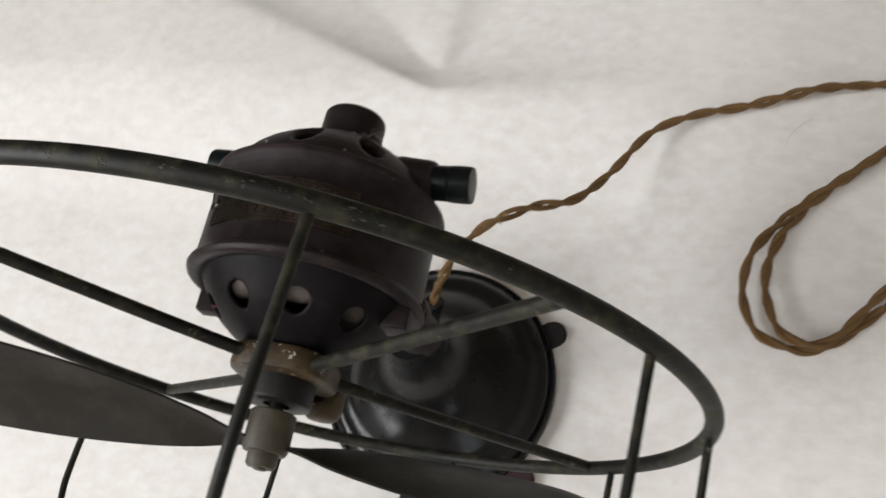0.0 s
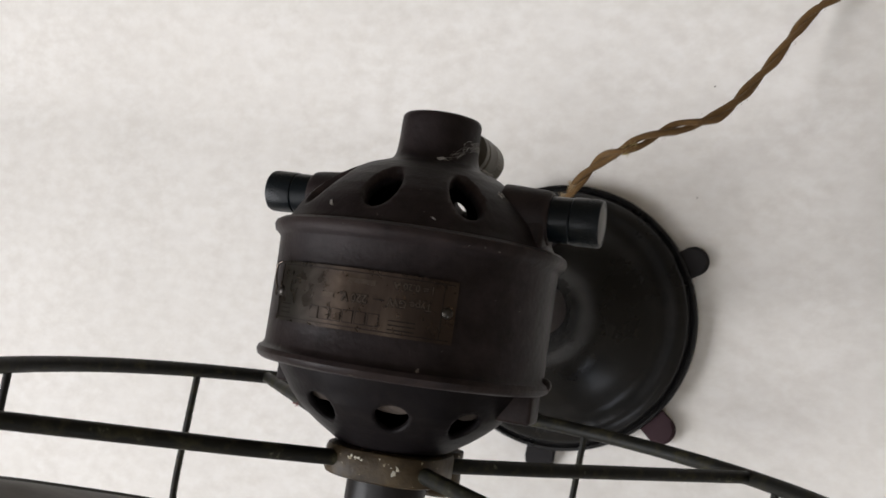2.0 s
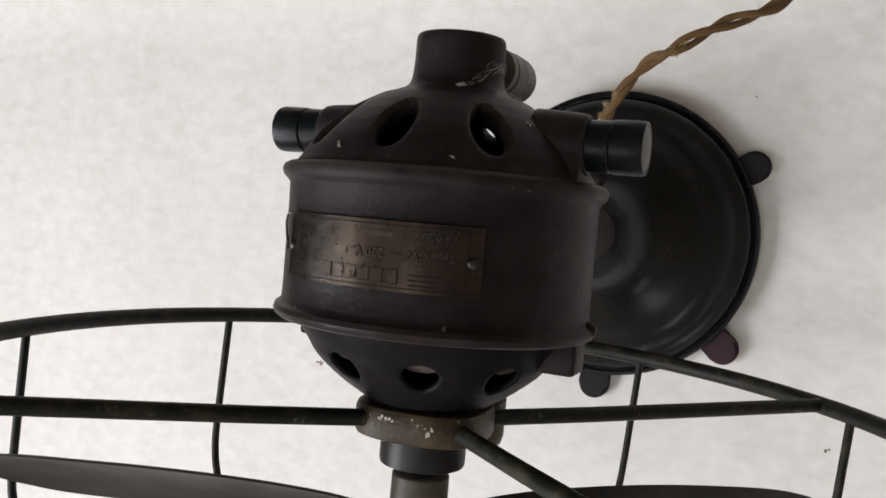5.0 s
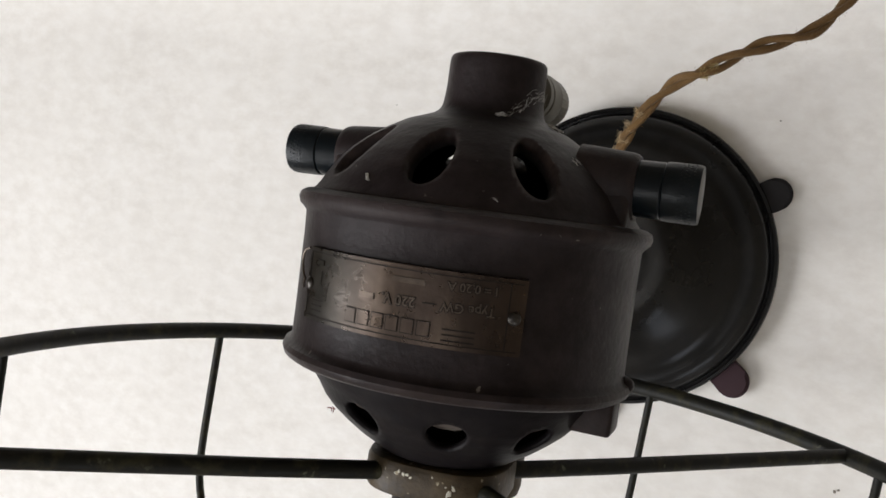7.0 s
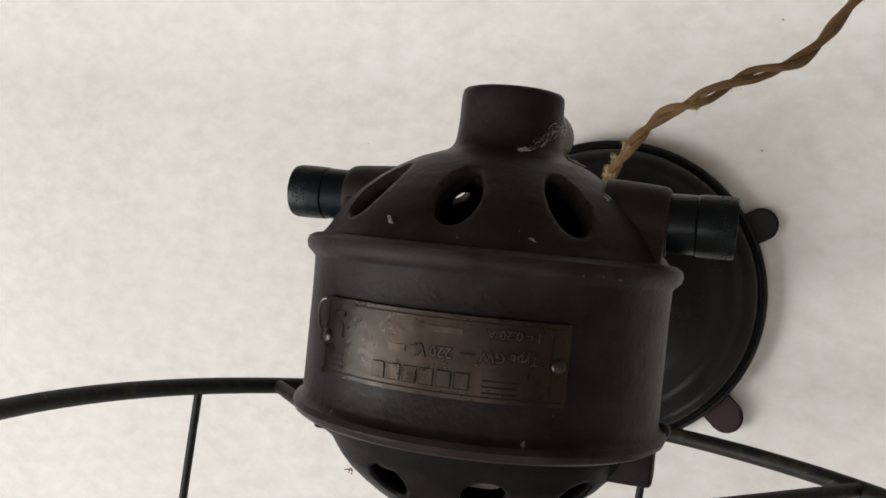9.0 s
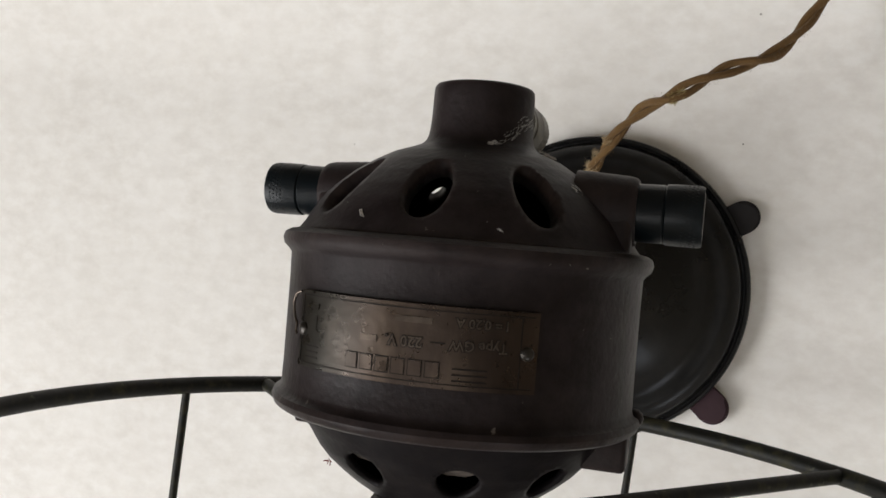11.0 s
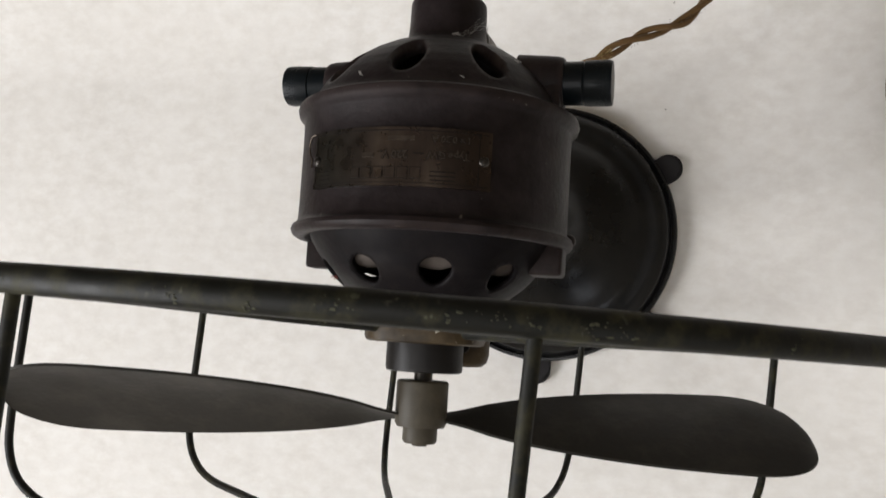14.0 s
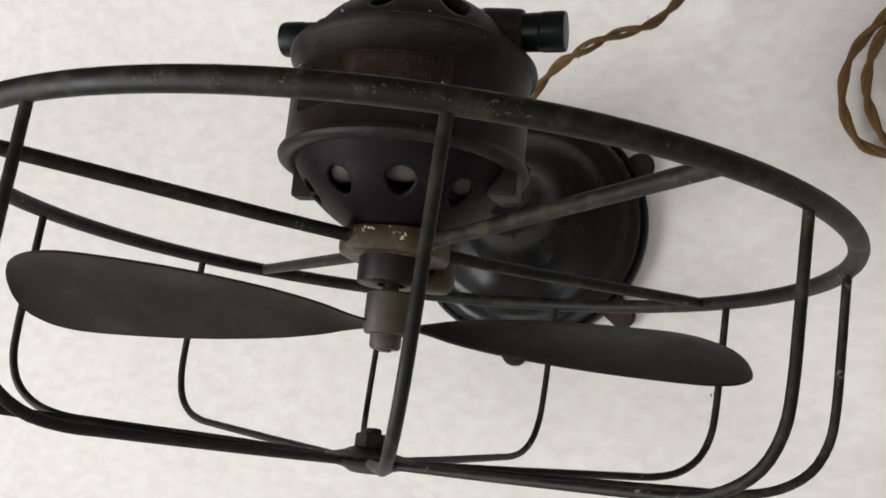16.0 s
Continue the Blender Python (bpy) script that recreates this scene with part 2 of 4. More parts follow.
add.operation = "MULTIPLY_ADD"
l.new(s3.outputs["Fac"], add.inputs[0])
add.inputs[1].default_value = 0.25
l.new(s2.outputs["Fac"], add.inputs[2])
bump(n, l, add.outputs[0], b, 0.12, 0.0014)
b.inputs["Sheen Weight"].default_value = 0.15

WALL, n, l, b = material("wall_beige_paint", 0.85)
l.new(ramp(n, l, noise_tex(n, l, 3).outputs["Fac"], [(0.3, (0.32, 0.28, 0.215)), (0.7, (0.36, 0.315, 0.245))]).outputs["Color"], b.inputs["Base Color"])
bump(n, l, noise_tex(n, l, 150).outputs["Fac"], b, 0.1, 0.002)
CEILING, n, l, b = material("ceiling_white_paint", 0.9)
l.new(ramp(n, l, noise_tex(n, l, 3).outputs["Fac"], [(0.3, (0.66, 0.65, 0.63)), (0.7, (0.72, 0.71, 0.69))]).outputs["Color"], b.inputs["Base Color"])
WOOD, n, l, b = material("floor_brown_wood", 0.55)
wd = noise_tex(n, l, 14, 8, 0.6, (6, 0.5, 1))
l.new(ramp(n, l, wd.outputs["Fac"], [(0.3, (0.07, 0.045, 0.03)), (0.55, (0.13, 0.088, 0.06)), (0.8, (0.18, 0.13, 0.09))]).outputs["Color"], b.inputs["Base Color"])
bump(n, l, wd.outputs["Fac"], b, 0.2, 0.001)


# ---- mesh helpers ----
def part(name, bm, mat, parent=None, label="", smooth=38):
    """Links a bmesh as one mesh object under a thing or a part."""
    me = bpy.data.meshes.new(name)
    bmesh.ops.recalc_face_normals(bm, faces=bm.faces[:])
    bm.to_mesh(me)
    bm.free()
    me.materials.append(mat)
    if smooth:
        for p in me.polygons:
            p.use_smooth = True
        me.set_sharp_from_angle(angle=radians(smooth))
    ob = new(name, me)
    ob.parent = parent
    return tagged(ob, label)


def spin(profile, n=64, axis="y", radius=None):
    """A body turned round an axis from (along, radius) pairs, closed at ends where the radius is zero.
    radius(angle, along, r): optional change of the radius."""
    bm = bmesh.new()
    rings = []
    for a, r in profile:
        if r < 1e-6:
            co = {"y": (0, a, 0), "z": (0, 0, a), "x": (a, 0, 0)}[axis]
            rings.append([bm.verts.new(co)])
            continue
        ring = []
        for i in range(n):
            t = 2 * math.pi * i / n
            q = radius(t, a, r) if radius else r
            s, c = q * math.sin(t), q * math.cos(t)
            ring.append(bm.verts.new({"y": (s, a, c), "z": (c, s, a), "x": (a, c, s)}[axis]))
        rings.append(ring)
    for p, q in zip(rings, rings[1:]):
        for i in range(n):
            j = (i + 1) % n
            if len(p) == 1 and len(q) == 1:
                continue
            if len(p) == 1:
                bm.faces.new((p[0], q[i], q[j]))
            elif len(q) == 1:
                bm.faces.new((p[i], p[j], q[0]))
            else:
                bm.faces.new((p[i], p[j], q[j], q[i]))
    return bm


def frames_along(pts, closed=False):
    """Tangent, normal and binormal along a line of points, carried without twist."""
    m = len(pts)
    tang = []
    for i in range(m):
        a, b = (pts[(i - 1) % m], pts[(i + 1) % m]) if closed else (pts[max(i - 1, 0)], pts[min(i + 1, m - 1)])
        tang.append((b - a).normalized())
    nrm = tang[0].orthogonal().normalized()
    out = []
    for t in tang:
        nrm = (nrm - t * nrm.dot(t)).normalized()
        out.append((t, nrm, t.cross(nrm)))
    return out


def tube(pts, r, n=10, closed=False, bm=None):
    """A round bar along points; r is a number or a function of the step 0..1."""
    bm = bm or bmesh.new()
    pts = [Vector(p) for p in pts]
    rings = []
    for k, (p, (t, u, v)) in enumerate(zip(pts, frames_along(pts, closed))):
        rr = r(k / max(len(pts) - 1, 1)) if callable(r) else r
        rings.append([bm.verts.new(p + rr * (math.cos(2 * math.pi * i / n) * u + math.sin(2 * math.pi * i / n) * v)) for i in range(n)])
    pairs = list(zip(rings, rings[1:]))
    if closed:
        last, first = rings[-1], rings[0]
        k = min(range(n), key=lambda s: (first[s].co - last[0].co).length)
        pairs.append((last, first[k:] + first[:k]))
    for p, q in pairs:
        for i in range(n):
            bm.faces.new((p[i], p[(i + 1) % n], q[(i + 1) % n], q[i]))
    if not closed:
        bm.faces.new(rings[0][::-1])
        bm.faces.new(rings[-1])
    return bm


def spline(ctrl, step):
    """Points at even steps on a smooth line through the control points."""
    c = [Vector(p) for p in ctrl]
    c = [2 * c[0] - c[1]] + c + [2 * c[-1] - c[-2]]
    fine = []
    for i in range(1, len(c) - 2):
        for k in range(24):
            u = k / 24
            fine.append(0.5 * (2 * c[i] + (c[i + 1] - c[i - 1]) * u + (2 * c[i - 1] - 5 * c[i] + 4 * c[i + 1] - c[i + 2]) * u * u
                               + (3 * c[i] - c[i - 1] - 3 * c[i + 1] + c[i + 2]) * u ** 3))
    fine.append(c[-2])
    out, left = [fine[0]], step
    for a, b in zip(fine, fine[1:]):
        d = (b - a).length
        while d >= left and d > 0:
            a = a + (b - a) * (left / d)
            out.append(a)
            d = (b - a).length
            left = step
        left -= d
    return out


def box(x0, x1, y0, y1, z0, z1, bevel=0.0, segs=2):
    bm = bmesh.new()
    bmesh.ops.create_cube(bm, size=1)
    for v in bm.verts:
        v.co = Vector(((x0 + x1) / 2 + v.co.x * (x1 - x0), (y0 + y1) / 2 + v.co.y * (y1 - y0), (z0 + z1) / 2 + v.co.z * (z1 - z0)))
    if bevel:
        bmesh.ops.bevel(bm, geom=bm.edges[:], offset=bevel, segments=segs, affect="EDGES", profile=0.5)
    return bm


def perforated(profile, holes, n=240, step=0.0009):
    """A turned shell round y with real openings. holes: (angle in degrees, along the profile, half width, half length, taper)."""
    ss, acc = [0.0], 0.0
    for (a, r), (a2, r2) in zip(profile, profile[1:]):
        acc += math.hypot(a2 - a, r2 - r)
        ss.append(acc)
    A, R = [p[0] for p in profile], [p[1] for p in profile]

    def place(t, s):
        a, r = float(np.interp(s, ss, A)), float(np.interp(s, ss, R))
        return Vector((r * math.sin(t), a, r * math.cos(t)))

    m = max(4, round(acc / step))
    bm = bmesh.new()
    grid = [[[2 * math.pi * i / n, acc * j / m] for i in range(n)] for j in range(m + 1)]

    def inside(t, s):
        for ang, sc, hw, hl, taper in holes:
            d = (t - radians(ang) + math.pi) % (2 * math.pi) - math.pi
            x, y = d * float(np.interp(sc, ss, R)), s - sc
            w = hw * (1 + taper * y / hl)
            q = math.hypot(x / w, y / hl)
            if q < 1:
                return (ang, sc, hw, hl, taper, d, x, y, q)
        return None

    keep = [[inside((i + 0.5) * 2 * math.pi / n, acc * (j + 0.5) / m) is None for i in range(n)] for j in range(m)]
    for j in range(1, m):
        for i in range(n):
            cells = [keep[j - 1][i - 1], keep[j - 1][i], keep[j][i - 1], keep[j][i]]
            if 0 < sum(cells) < 4:
                t, s = grid[j][i]
                best = None
                for ang, sc, hw, hl, taper in holes:
                    d = (t - radians(ang) + math.pi) % (2 * math.pi) - math.pi
                    rr = float(np.interp(sc, ss, R))
                    x, y = d * rr, s - sc
                    w = hw * (1 + taper * max(-1, min(1, y / hl)))
                    q = math.hypot(x / w, y / hl)
                    if best is None or abs(q - 1) < best[0]:
                        best = (abs(q - 1), radians(ang) + x / max(q, 1e-3) / rr, sc + y / max(q, 1e-3))
                grid[j][i] = [best[1], best[2]]
    vs = [[bm.verts.new(place(t, s)) for t, s in row] for row in grid]
    for j in range(m):
        for i in range(n):
            if keep[j][i]:
                k = (i + 1) % n
                bm.faces.new((vs[j][i], vs[j][k], vs[j + 1][k], vs[j + 1][i]))
    for v in [v for v in bm.verts if not v.link_faces]:
        bm.verts.remove(v)
    return bm


def thicken(ob, t):
    md = ob.modifiers.new("wall", "SOLIDIFY")
    md.thickness, md.offset = t, -1
    return ob


# ---- room ----
WT = 0.12
floor = part("floor", box(ROOM_X0 - WT, ROOM_X1 + WT, ROOM_Y0 - WT, ROOM_Y1 + WT, -0.1, -0.0045), WOOD, smooth=0)
tagged(floor, "brown wooden floor under the white sheet", "floor", kind="structure")


def joined(boxes):
    """Several boxes, butted end to end, in one bmesh."""
    bm = bmesh.new()
    for dims in boxes:
        piece = box(*dims)
        me = bpy.data.meshes.new("piece")
        piece.to_mesh(me)
        piece.free()
        bm.from_mesh(me)
        bpy.data.meshes.remove(me)
    return bm


# the skylight hole is unseen, added for the overhead lamp
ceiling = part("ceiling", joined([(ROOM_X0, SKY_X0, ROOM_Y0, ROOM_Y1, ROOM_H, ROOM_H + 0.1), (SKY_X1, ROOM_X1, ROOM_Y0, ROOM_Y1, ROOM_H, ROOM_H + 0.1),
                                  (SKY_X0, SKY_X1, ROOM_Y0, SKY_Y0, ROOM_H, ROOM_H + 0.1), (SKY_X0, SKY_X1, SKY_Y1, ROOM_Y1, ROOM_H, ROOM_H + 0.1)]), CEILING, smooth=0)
tagged(ceiling, "plain white painted ceiling with an added, unseen skylight opening", "ceiling", kind="structure")
for wname, dims in (("wall_east", (ROOM_X1, ROOM_X1 + WT, ROOM_Y0, ROOM_Y1)), ("wall_north", (ROOM_X0 - WT, ROOM_X1 + WT, ROOM_Y1, ROOM_Y1 + WT))):
    tagged(part(wname, box(*dims, -0.0045, ROOM_H), WALL, smooth=0), "plain beige painted wall", "wall", kind="structure")
# this window and the south one are unseen, added for their lamps
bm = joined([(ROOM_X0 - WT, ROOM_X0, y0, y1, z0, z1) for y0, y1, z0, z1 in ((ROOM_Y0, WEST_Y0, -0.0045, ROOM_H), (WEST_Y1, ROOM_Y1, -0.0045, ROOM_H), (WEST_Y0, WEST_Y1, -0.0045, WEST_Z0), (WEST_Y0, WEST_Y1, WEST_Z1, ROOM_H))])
tagged(part("wall_west", bm, WALL, smooth=0), "plain beige painted wall with an added, unseen window opening", "wall", kind="structure")
bm = joined([(x0, x1, ROOM_Y0 - WT, ROOM_Y0, z0, z1) for x0, x1, z0, z1 in ((ROOM_X0 - WT, WIN_X0, -0.0045, ROOM_H), (WIN_X1, ROOM_X1 + WT, -0.0045, ROOM_H), (WIN_X0, WIN_X1, -0.0045, WIN_Z0), (WIN_X0, WIN_X1, WIN_Z1, ROOM_H))])
tagged(part("wall_south", bm, WALL, smooth=0), "plain beige painted wall with an added, unseen window opening", "wall", kind="structure")


# ---- white sheet ----
def ease(v, a, b):
    u = min(1, max(0, (v - a) / (b - a)))
    return u * u * (3 - 2 * u)


def sheet_height(x, y):
    """The sheet lies flat under the fan and rises in soft folds behind and beside it."""
    side, rear = ease(x, 0.09, 0.24) * ease(y, -0.08, 0.1), ease(y, 0.15, 0.275)
    h = 0.033 * (1 - (1 - side) * (1 - rear))
    w = ease(math.hypot(x - 0.0, y - 0.06), 0.2, 0.34)
    h += w * 0.004 * (noise.noise(Vector((x * 5, y * 5, 1.3))) + 0.4 * noise.noise(Vector((x * 12, y * 9, 4.1))))
    # a pinched dart opens to the back from one point; behind its two edges the sheet falls away
    dx = x + 0.028
    tight = 0.008 + 0.5 * max(0.0, y - 0.261)
    reach = math.sqrt(dx * dx + tight ** 2) - tight
    behind = y - 0.261 - (0.32 * reach - 0.18 * dx)
    soft = 0.0006 + (0.13 if dx > 0 else 0.03) * reach
    past = soft * math.log1p(math.exp(min(40, behind / soft)))
    return h - (0.012 + 0.006 * math.exp(-(dx / 0.05) ** 2)) * (1 - 0.75 * ease(dx, 0.04, 0.22)) * (1 - math.exp(-past / 0.027))


def white_sheet():
    bm = bmesh.new()
    def steps(lo, a, b, hi):
        """Grid lines: fine from a to b, wider beyond."""
        return [*np.arange(lo, a, 0.007), *np.arange(a, b, 0.0025), *np.arange(b, hi, 0.007)]
    xs, ys = steps(-0.4735, -0.17, 0.22, 0.82), steps(-0.62, 0.215, 0.37, 0.73)
    rows = []
    for y in ys:
        row = []
        for i, x in enumerate(xs):
            # the left edge runs slightly askew and wavers
            sx = x - (0.07 * (y - 0.1) + 0.0015 * math.sin(y * 31)) * (1 - i / len(xs))
            row.append(bm.verts.new((sx, y, sheet_height(sx, y))))
        rows.append(row)
    for a, b in zip(rows, rows[1:]):
        for i in range(len(xs) - 1):
            bm.faces.new((a[i], a[i + 1], b[i + 1], b[i]))
    ob = part("white_sheet", bm, SHEET, smooth=180)
    thicken(ob, 0.0035)
    return tagged(ob, "off-white felted sheet with a pinched fold, spread on the floor", "sheet")


white_sheet()

# ---- desk fan ----
fan = new("desk_fan")
fan.location = (0.0121, 0.0575, 0.0)
tagged(fan, "antique brown-black metal desk fan with wire cage on white sheet", "fan")
bpy.context.view_layer.update()
HEAD = pose(-0.0001, -0.0019, 0.2151, -0.94, 0.26, -0.4)
CAGE_AT = pose(0.0042, 0.0020, 0.2161, -0.1, 0, -1.97)
FROM_FAN = fan.matrix_world.inverted()


def on_head(ob, m=None):
    """Places a direct part of the fan that was built round the motor's axis (y runs to the back, 0 in the cage ring's plane)."""
    ob.matrix_local = FROM_FAN @ HEAD @ (m or Matrix())
    return ob


def on_cage(ob):
    """Places a direct part of the fan that was built round the cage's own axis."""
    ob.matrix_local = FROM_FAN @ CAGE_AT
    return ob


# base: flat rim, sloping band, bell rising to the neck
base = part("base", spin([(0.001, 0), (0.001, 0.066), (0.0005, 0.0735), (0.002, 0.0755), (0.007, 0.0757), (0.0085, 0.0752), (0.0088, 0.0737), (0.0078, 0.0731), (0.0076, 0.0722), (0.0088, 0.0714), (0.0108, 0.0709),
                          (0.0119, 0.0700), (0.0135, 0.0675), (0.0150, 0.0655), (0.0152, 0.0632), (0.0156, 0.0605), (0.0166, 0.0575), (0.0188, 0.0545), (0.0220, 0.0512), (0.0253, 0.0472), (0.0285, 0.0425),
                          (0.032, 0.036), (0.038, 0.0275), (0.047, 0.021), (0.060, 0.0168), (0.075, 0.0148), (0.090, 0.0142), (0.092, 0)], 128, "z"), BASE, fan, "glossy black enamelled round bell base")


def foot(angle, reach, mat, label):
    """A rubber pad with a round end that sticks out from under the rim."""
    bm = bmesh.new()
    a0, a1, w = 0.062, reach, 0.0080
    outline = [(a0, -w), (a1 - w, -w)] + [(a1 - w + w * math.sin(math.pi * k / 12), -w * math.cos(math.pi * k / 12)) for k in range(1, 12)] + [(a1 - w, w), (a0, w)]
    lo = [bm.verts.new((u, v, 0.0)) for u, v in outline]
    top = [bm.verts.new((u, v, 0.0058)) for u, v in outline]
    bm.faces.new(lo[::-1])
    bm.faces.new(top)
    for i in range(len(lo)):
        j = (i + 1) % len(lo)
        bm.faces.new((lo[i], lo[j], top[j], top[i]))
    bmesh.ops.bevel(bm, geom=[e for e in bm.edges if e.verts[0].co.z > 0.005 and e.verts[1].co.z > 0.005], offset=0.0016, segments=3, affect="EDGES")
    ob = part("foot", bm, mat, fan, label)
    ob.matrix_local = pose(0, 0, 0.0002, 0, 0, angle)
    return ob


foot(29.6, 0.0880, RUBBER, "black rubber foot")
foot(-41.4, 0.0905, RUBBER_RED, "maroon rubber foot")
foot(-92, 0.0895, RUBBER, "black rubber foot")

# neck and its yoke under the motor
neck = part("neck", spin([(0.084, 0), (0.084, 0.0125), (0.112, 0.0120), (0.116, 0.0150), (0.124, 0.0150), (0.127, 0.0118), (0.150, 0.0112), (0.166, 0.0125), (0.166, 0)], 40, "z"), MOTOR, fan)
neck.matrix_local = pose(0.0118, 0.004, 0) @ Matrix.Shear("XY", 4, (-0.14, -0.05))

# motor: middle barrel with rolled beads
BARREL = [(0.0330, 0.0435), (0.0312, 0.0455), (0.0303, 0.0485), (0.0303, 0.0507), (0.0312, 0.0521), (0.0328, 0.0527), (0.0343, 0.0522), (0.0352, 0.0508), (0.0366, 0.0503), (0.042, 0.0502), (0.066, 0.0502), (0.0728, 0.0504),
          (0.0738, 0.0512), (0.0750, 0.0525), (0.0768, 0.0530), (0.0784, 0.0525), (0.0794, 0.0508), (0.0798, 0.0480)]
motor = on_head(part("motor_barrel", spin(BARREL, 128), MOTOR, fan, "brown-black painted motor barrel with rolled beads"))

FRONT = [(0.0316, 0.0458), (0.0290, 0.0445), (0.0262, 0.0428), (0.0235, 0.0409), (0.0200, 0.0388), (0.0168, 0.0360), (0.0135, 0.0322), (0.0105, 0.0283), (0.0080, 0.0245), (0.0058, 0.0212), (0.0042, 0.0180)]
fh = [(18 + 40 * k, 0.0168, 0.0056, 0.0064, -0.12) for k in range(9)]
fh = [h for h in fh if abs((h[0] + 180) % 360 - 180) < 75] + [(-124, 0.0112, 0.0060, 0.0050, 0)]
front = on_head(thicken(part("front_housing", perforated(FRONT, fh), MOTOR_FRONT, fan, "domed front housing with round vent holes", smooth=60), 0.002))

BACK = [(0.0795, 0.0490), (0.0815, 0.0474), (0.0850, 0.0455), (0.0890, 0.0428), (0.0930, 0.0392), (0.0970, 0.0345), (0.1005, 0.0296), (0.1035, 0.0245), (0.1053, 0.0196), (0.1063, 0.0172), (0.1076, 0.0158), (0.1096, 0.0151), (0.1124, 0.0148), (0.1150, 0.01465), (0.1215, 0.0146), (0.1232, 0.0145), (0.1240, 0.0140), (0.1243, 0.0130)]
bh = [(-2 + 40.5 * k, 0.0170, 0.0060, 0.0114, 0.0) for k in (-1, 0, 1)]
# two drain holes on the underside, through which daylight shows in the vents
bh += [(-144, 0.0241, 0.0029, 0.0052, 0.0), (174, 0.0262, 0.0030, 0.0056, 0.0)]
shell = perforated(BACK, bh)
for v in shell.verts:
    # the rear bearing sits a little off the dome's centre
    v.co.x += 0.0012 * min(1, max(0, (v.co.y - 0.098) / 0.010))
back = on_head(thicken(part("back_housing", shell, MOTOR, fan, "domed back housing with rounded vent holes", smooth=60), 0.0052))
on_head(part("bearing_stub", spin([(0.1190, 0), (0.1190, 0.0122), (0.1236, 0.0122), (0.1239, 0.0118), (0.1239, 0)], 64), MOTOR, fan, "flat end plug of the rear bearing"), Matrix.Translation((0.0012, 0, 0)))

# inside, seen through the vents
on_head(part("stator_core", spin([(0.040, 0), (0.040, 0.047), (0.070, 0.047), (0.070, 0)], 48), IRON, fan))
coil = bmesh.new()
tube([(0.031 * math.sin(2 * math.pi * k / 72), 0.0272 + 0.0006 * math.sin(k * 1.3), 0.031 * math.cos(2 * math.pi * k / 72)) for k in range(72)], 0.0076, 12, True, coil)
on_head(part("winding", coil, COPPER, fan, "brown varnished copper windings"))


def brush_holder(side):
    """A cast socket on the back housing with a black screw cap that has a knurled end and a metal disc."""
    m = pose(0 if side > 0 else 0.0046, 0.0910, 0.0050) @ (Matrix() if side > 0 else Matrix.Rotation(math.pi, 4, "Z"))
    k = 0.88 if side > 0 else 0.80
    soc = on_head(part("brush_socket", spin([(0.031, 0), (0.031, 0.0121 * k), (0.034, 0.0120 * k), (0.0455, 0.0111 * k), (0.0470, 0.0107 * k), (0.0478, 0.0100 * k), (0.0478, 0)], 40, "x"), MOTOR, fan), m)

    saddle = box(0.028, 0.0472, -0.0136 if side > 0 else 0.0, 0.0 if side > 0 else 0.0136, -0.0098, 0.0094, 0.002, 3)
    part("saddle", saddle, MOTOR, soc)

    def knurl(t, a, r):
        return r * (0.986 if a > 0.0585 and round(t / (2 * math.pi) * 72) % 2 else 1)
    g = 1.08 if side > 0 else 1.0
    cap = part("screw_cap", spin([(0.0470, 0), (0.0470, 0.0073 * g), (0.0545, 0.0074 * g), (0.0549, 0.0072 * g), (0.0553, 0.0076 * g), (0.0570, 0.0077 * g), (0.0640, 0.0077 * g), (0.0650, 0.0074 * g), (0.0650, 0.0066 * g), (0.0646, 0.0064 * g), (0.0646, 0)], 72, "x", knurl), BAKELITE, soc, "blue-black bakelite screw cap", smooth=25)
    pips = bmesh.new()
    for row in range(4):
        for k in range(44):
            a, rr, x = 2 * math.pi * (k + 0.5 * (row % 2)) / 44, 0.0077 * g, 0.0598 + 0.0011 * row
            mid = Vector((x, rr * math.cos(a), rr * math.sin(a)))
            out, side_way = Vector((0, math.cos(a), math.sin(a))), Vector((0, -math.sin(a), math.cos(a)))
            ring4 = [pips.verts.new(mid - out * 0.0001 + d) for d in (Vector((0.0005, 0, 0)), side_way * 0.0005, Vector((-0.0005, 0, 0)), -side_way * 0.0005)]
            top = pips.verts.new(mid + out * 0.00008)
            for i in range(4):
                pips.faces.new((ring4[i], ring4[(i + 1) % 4], top))
    part("knurling", pips, BAKELITE, cap, smooth=0)
    part("end_disc", spin([(0.0640, 0), (0.0640, 0.0063 * g), (0.0649, 0.0063 * g), (0.0651, 0.0058 * g), (0.0651, 0)], 40, "x"), CAP_METAL, cap, "dull grey metal disc")
    return soc


brush_holder(1)
brush_holder(-1)


def lug(side, z0, z1):
    """A square bolt lug beside the front bead, with its rounded bolt end."""
    x0, x1 = sorted((side * 0.0300, side * 0.0502))
    ob = on_head(part("bolt_lug", box(x0, x1, 0.0205, 0.0322, z0, z1, 0.0014, 3), MOTOR, fan))
    bm = bmesh.new()
    bmesh.ops.create_uvsphere(bm, u_segments=16, v_segments=10, radius=0.0027)
    nub = part("bolt_end", bm, MOTOR, ob)
    nub.location = (side * 0.0508, 0.0342, z0 + 0.001)
    return ob


lug(1, -0.0045, 0.0085)
lug(-1, -0.0080, 0.0010)


# lubricating cup that hangs under the rear bearing
def cup_knurl(t, a, r):
    return r * (0.965 if a < -0.0475 and round(t / (2 * math.pi) * 80) % 2 else 1)


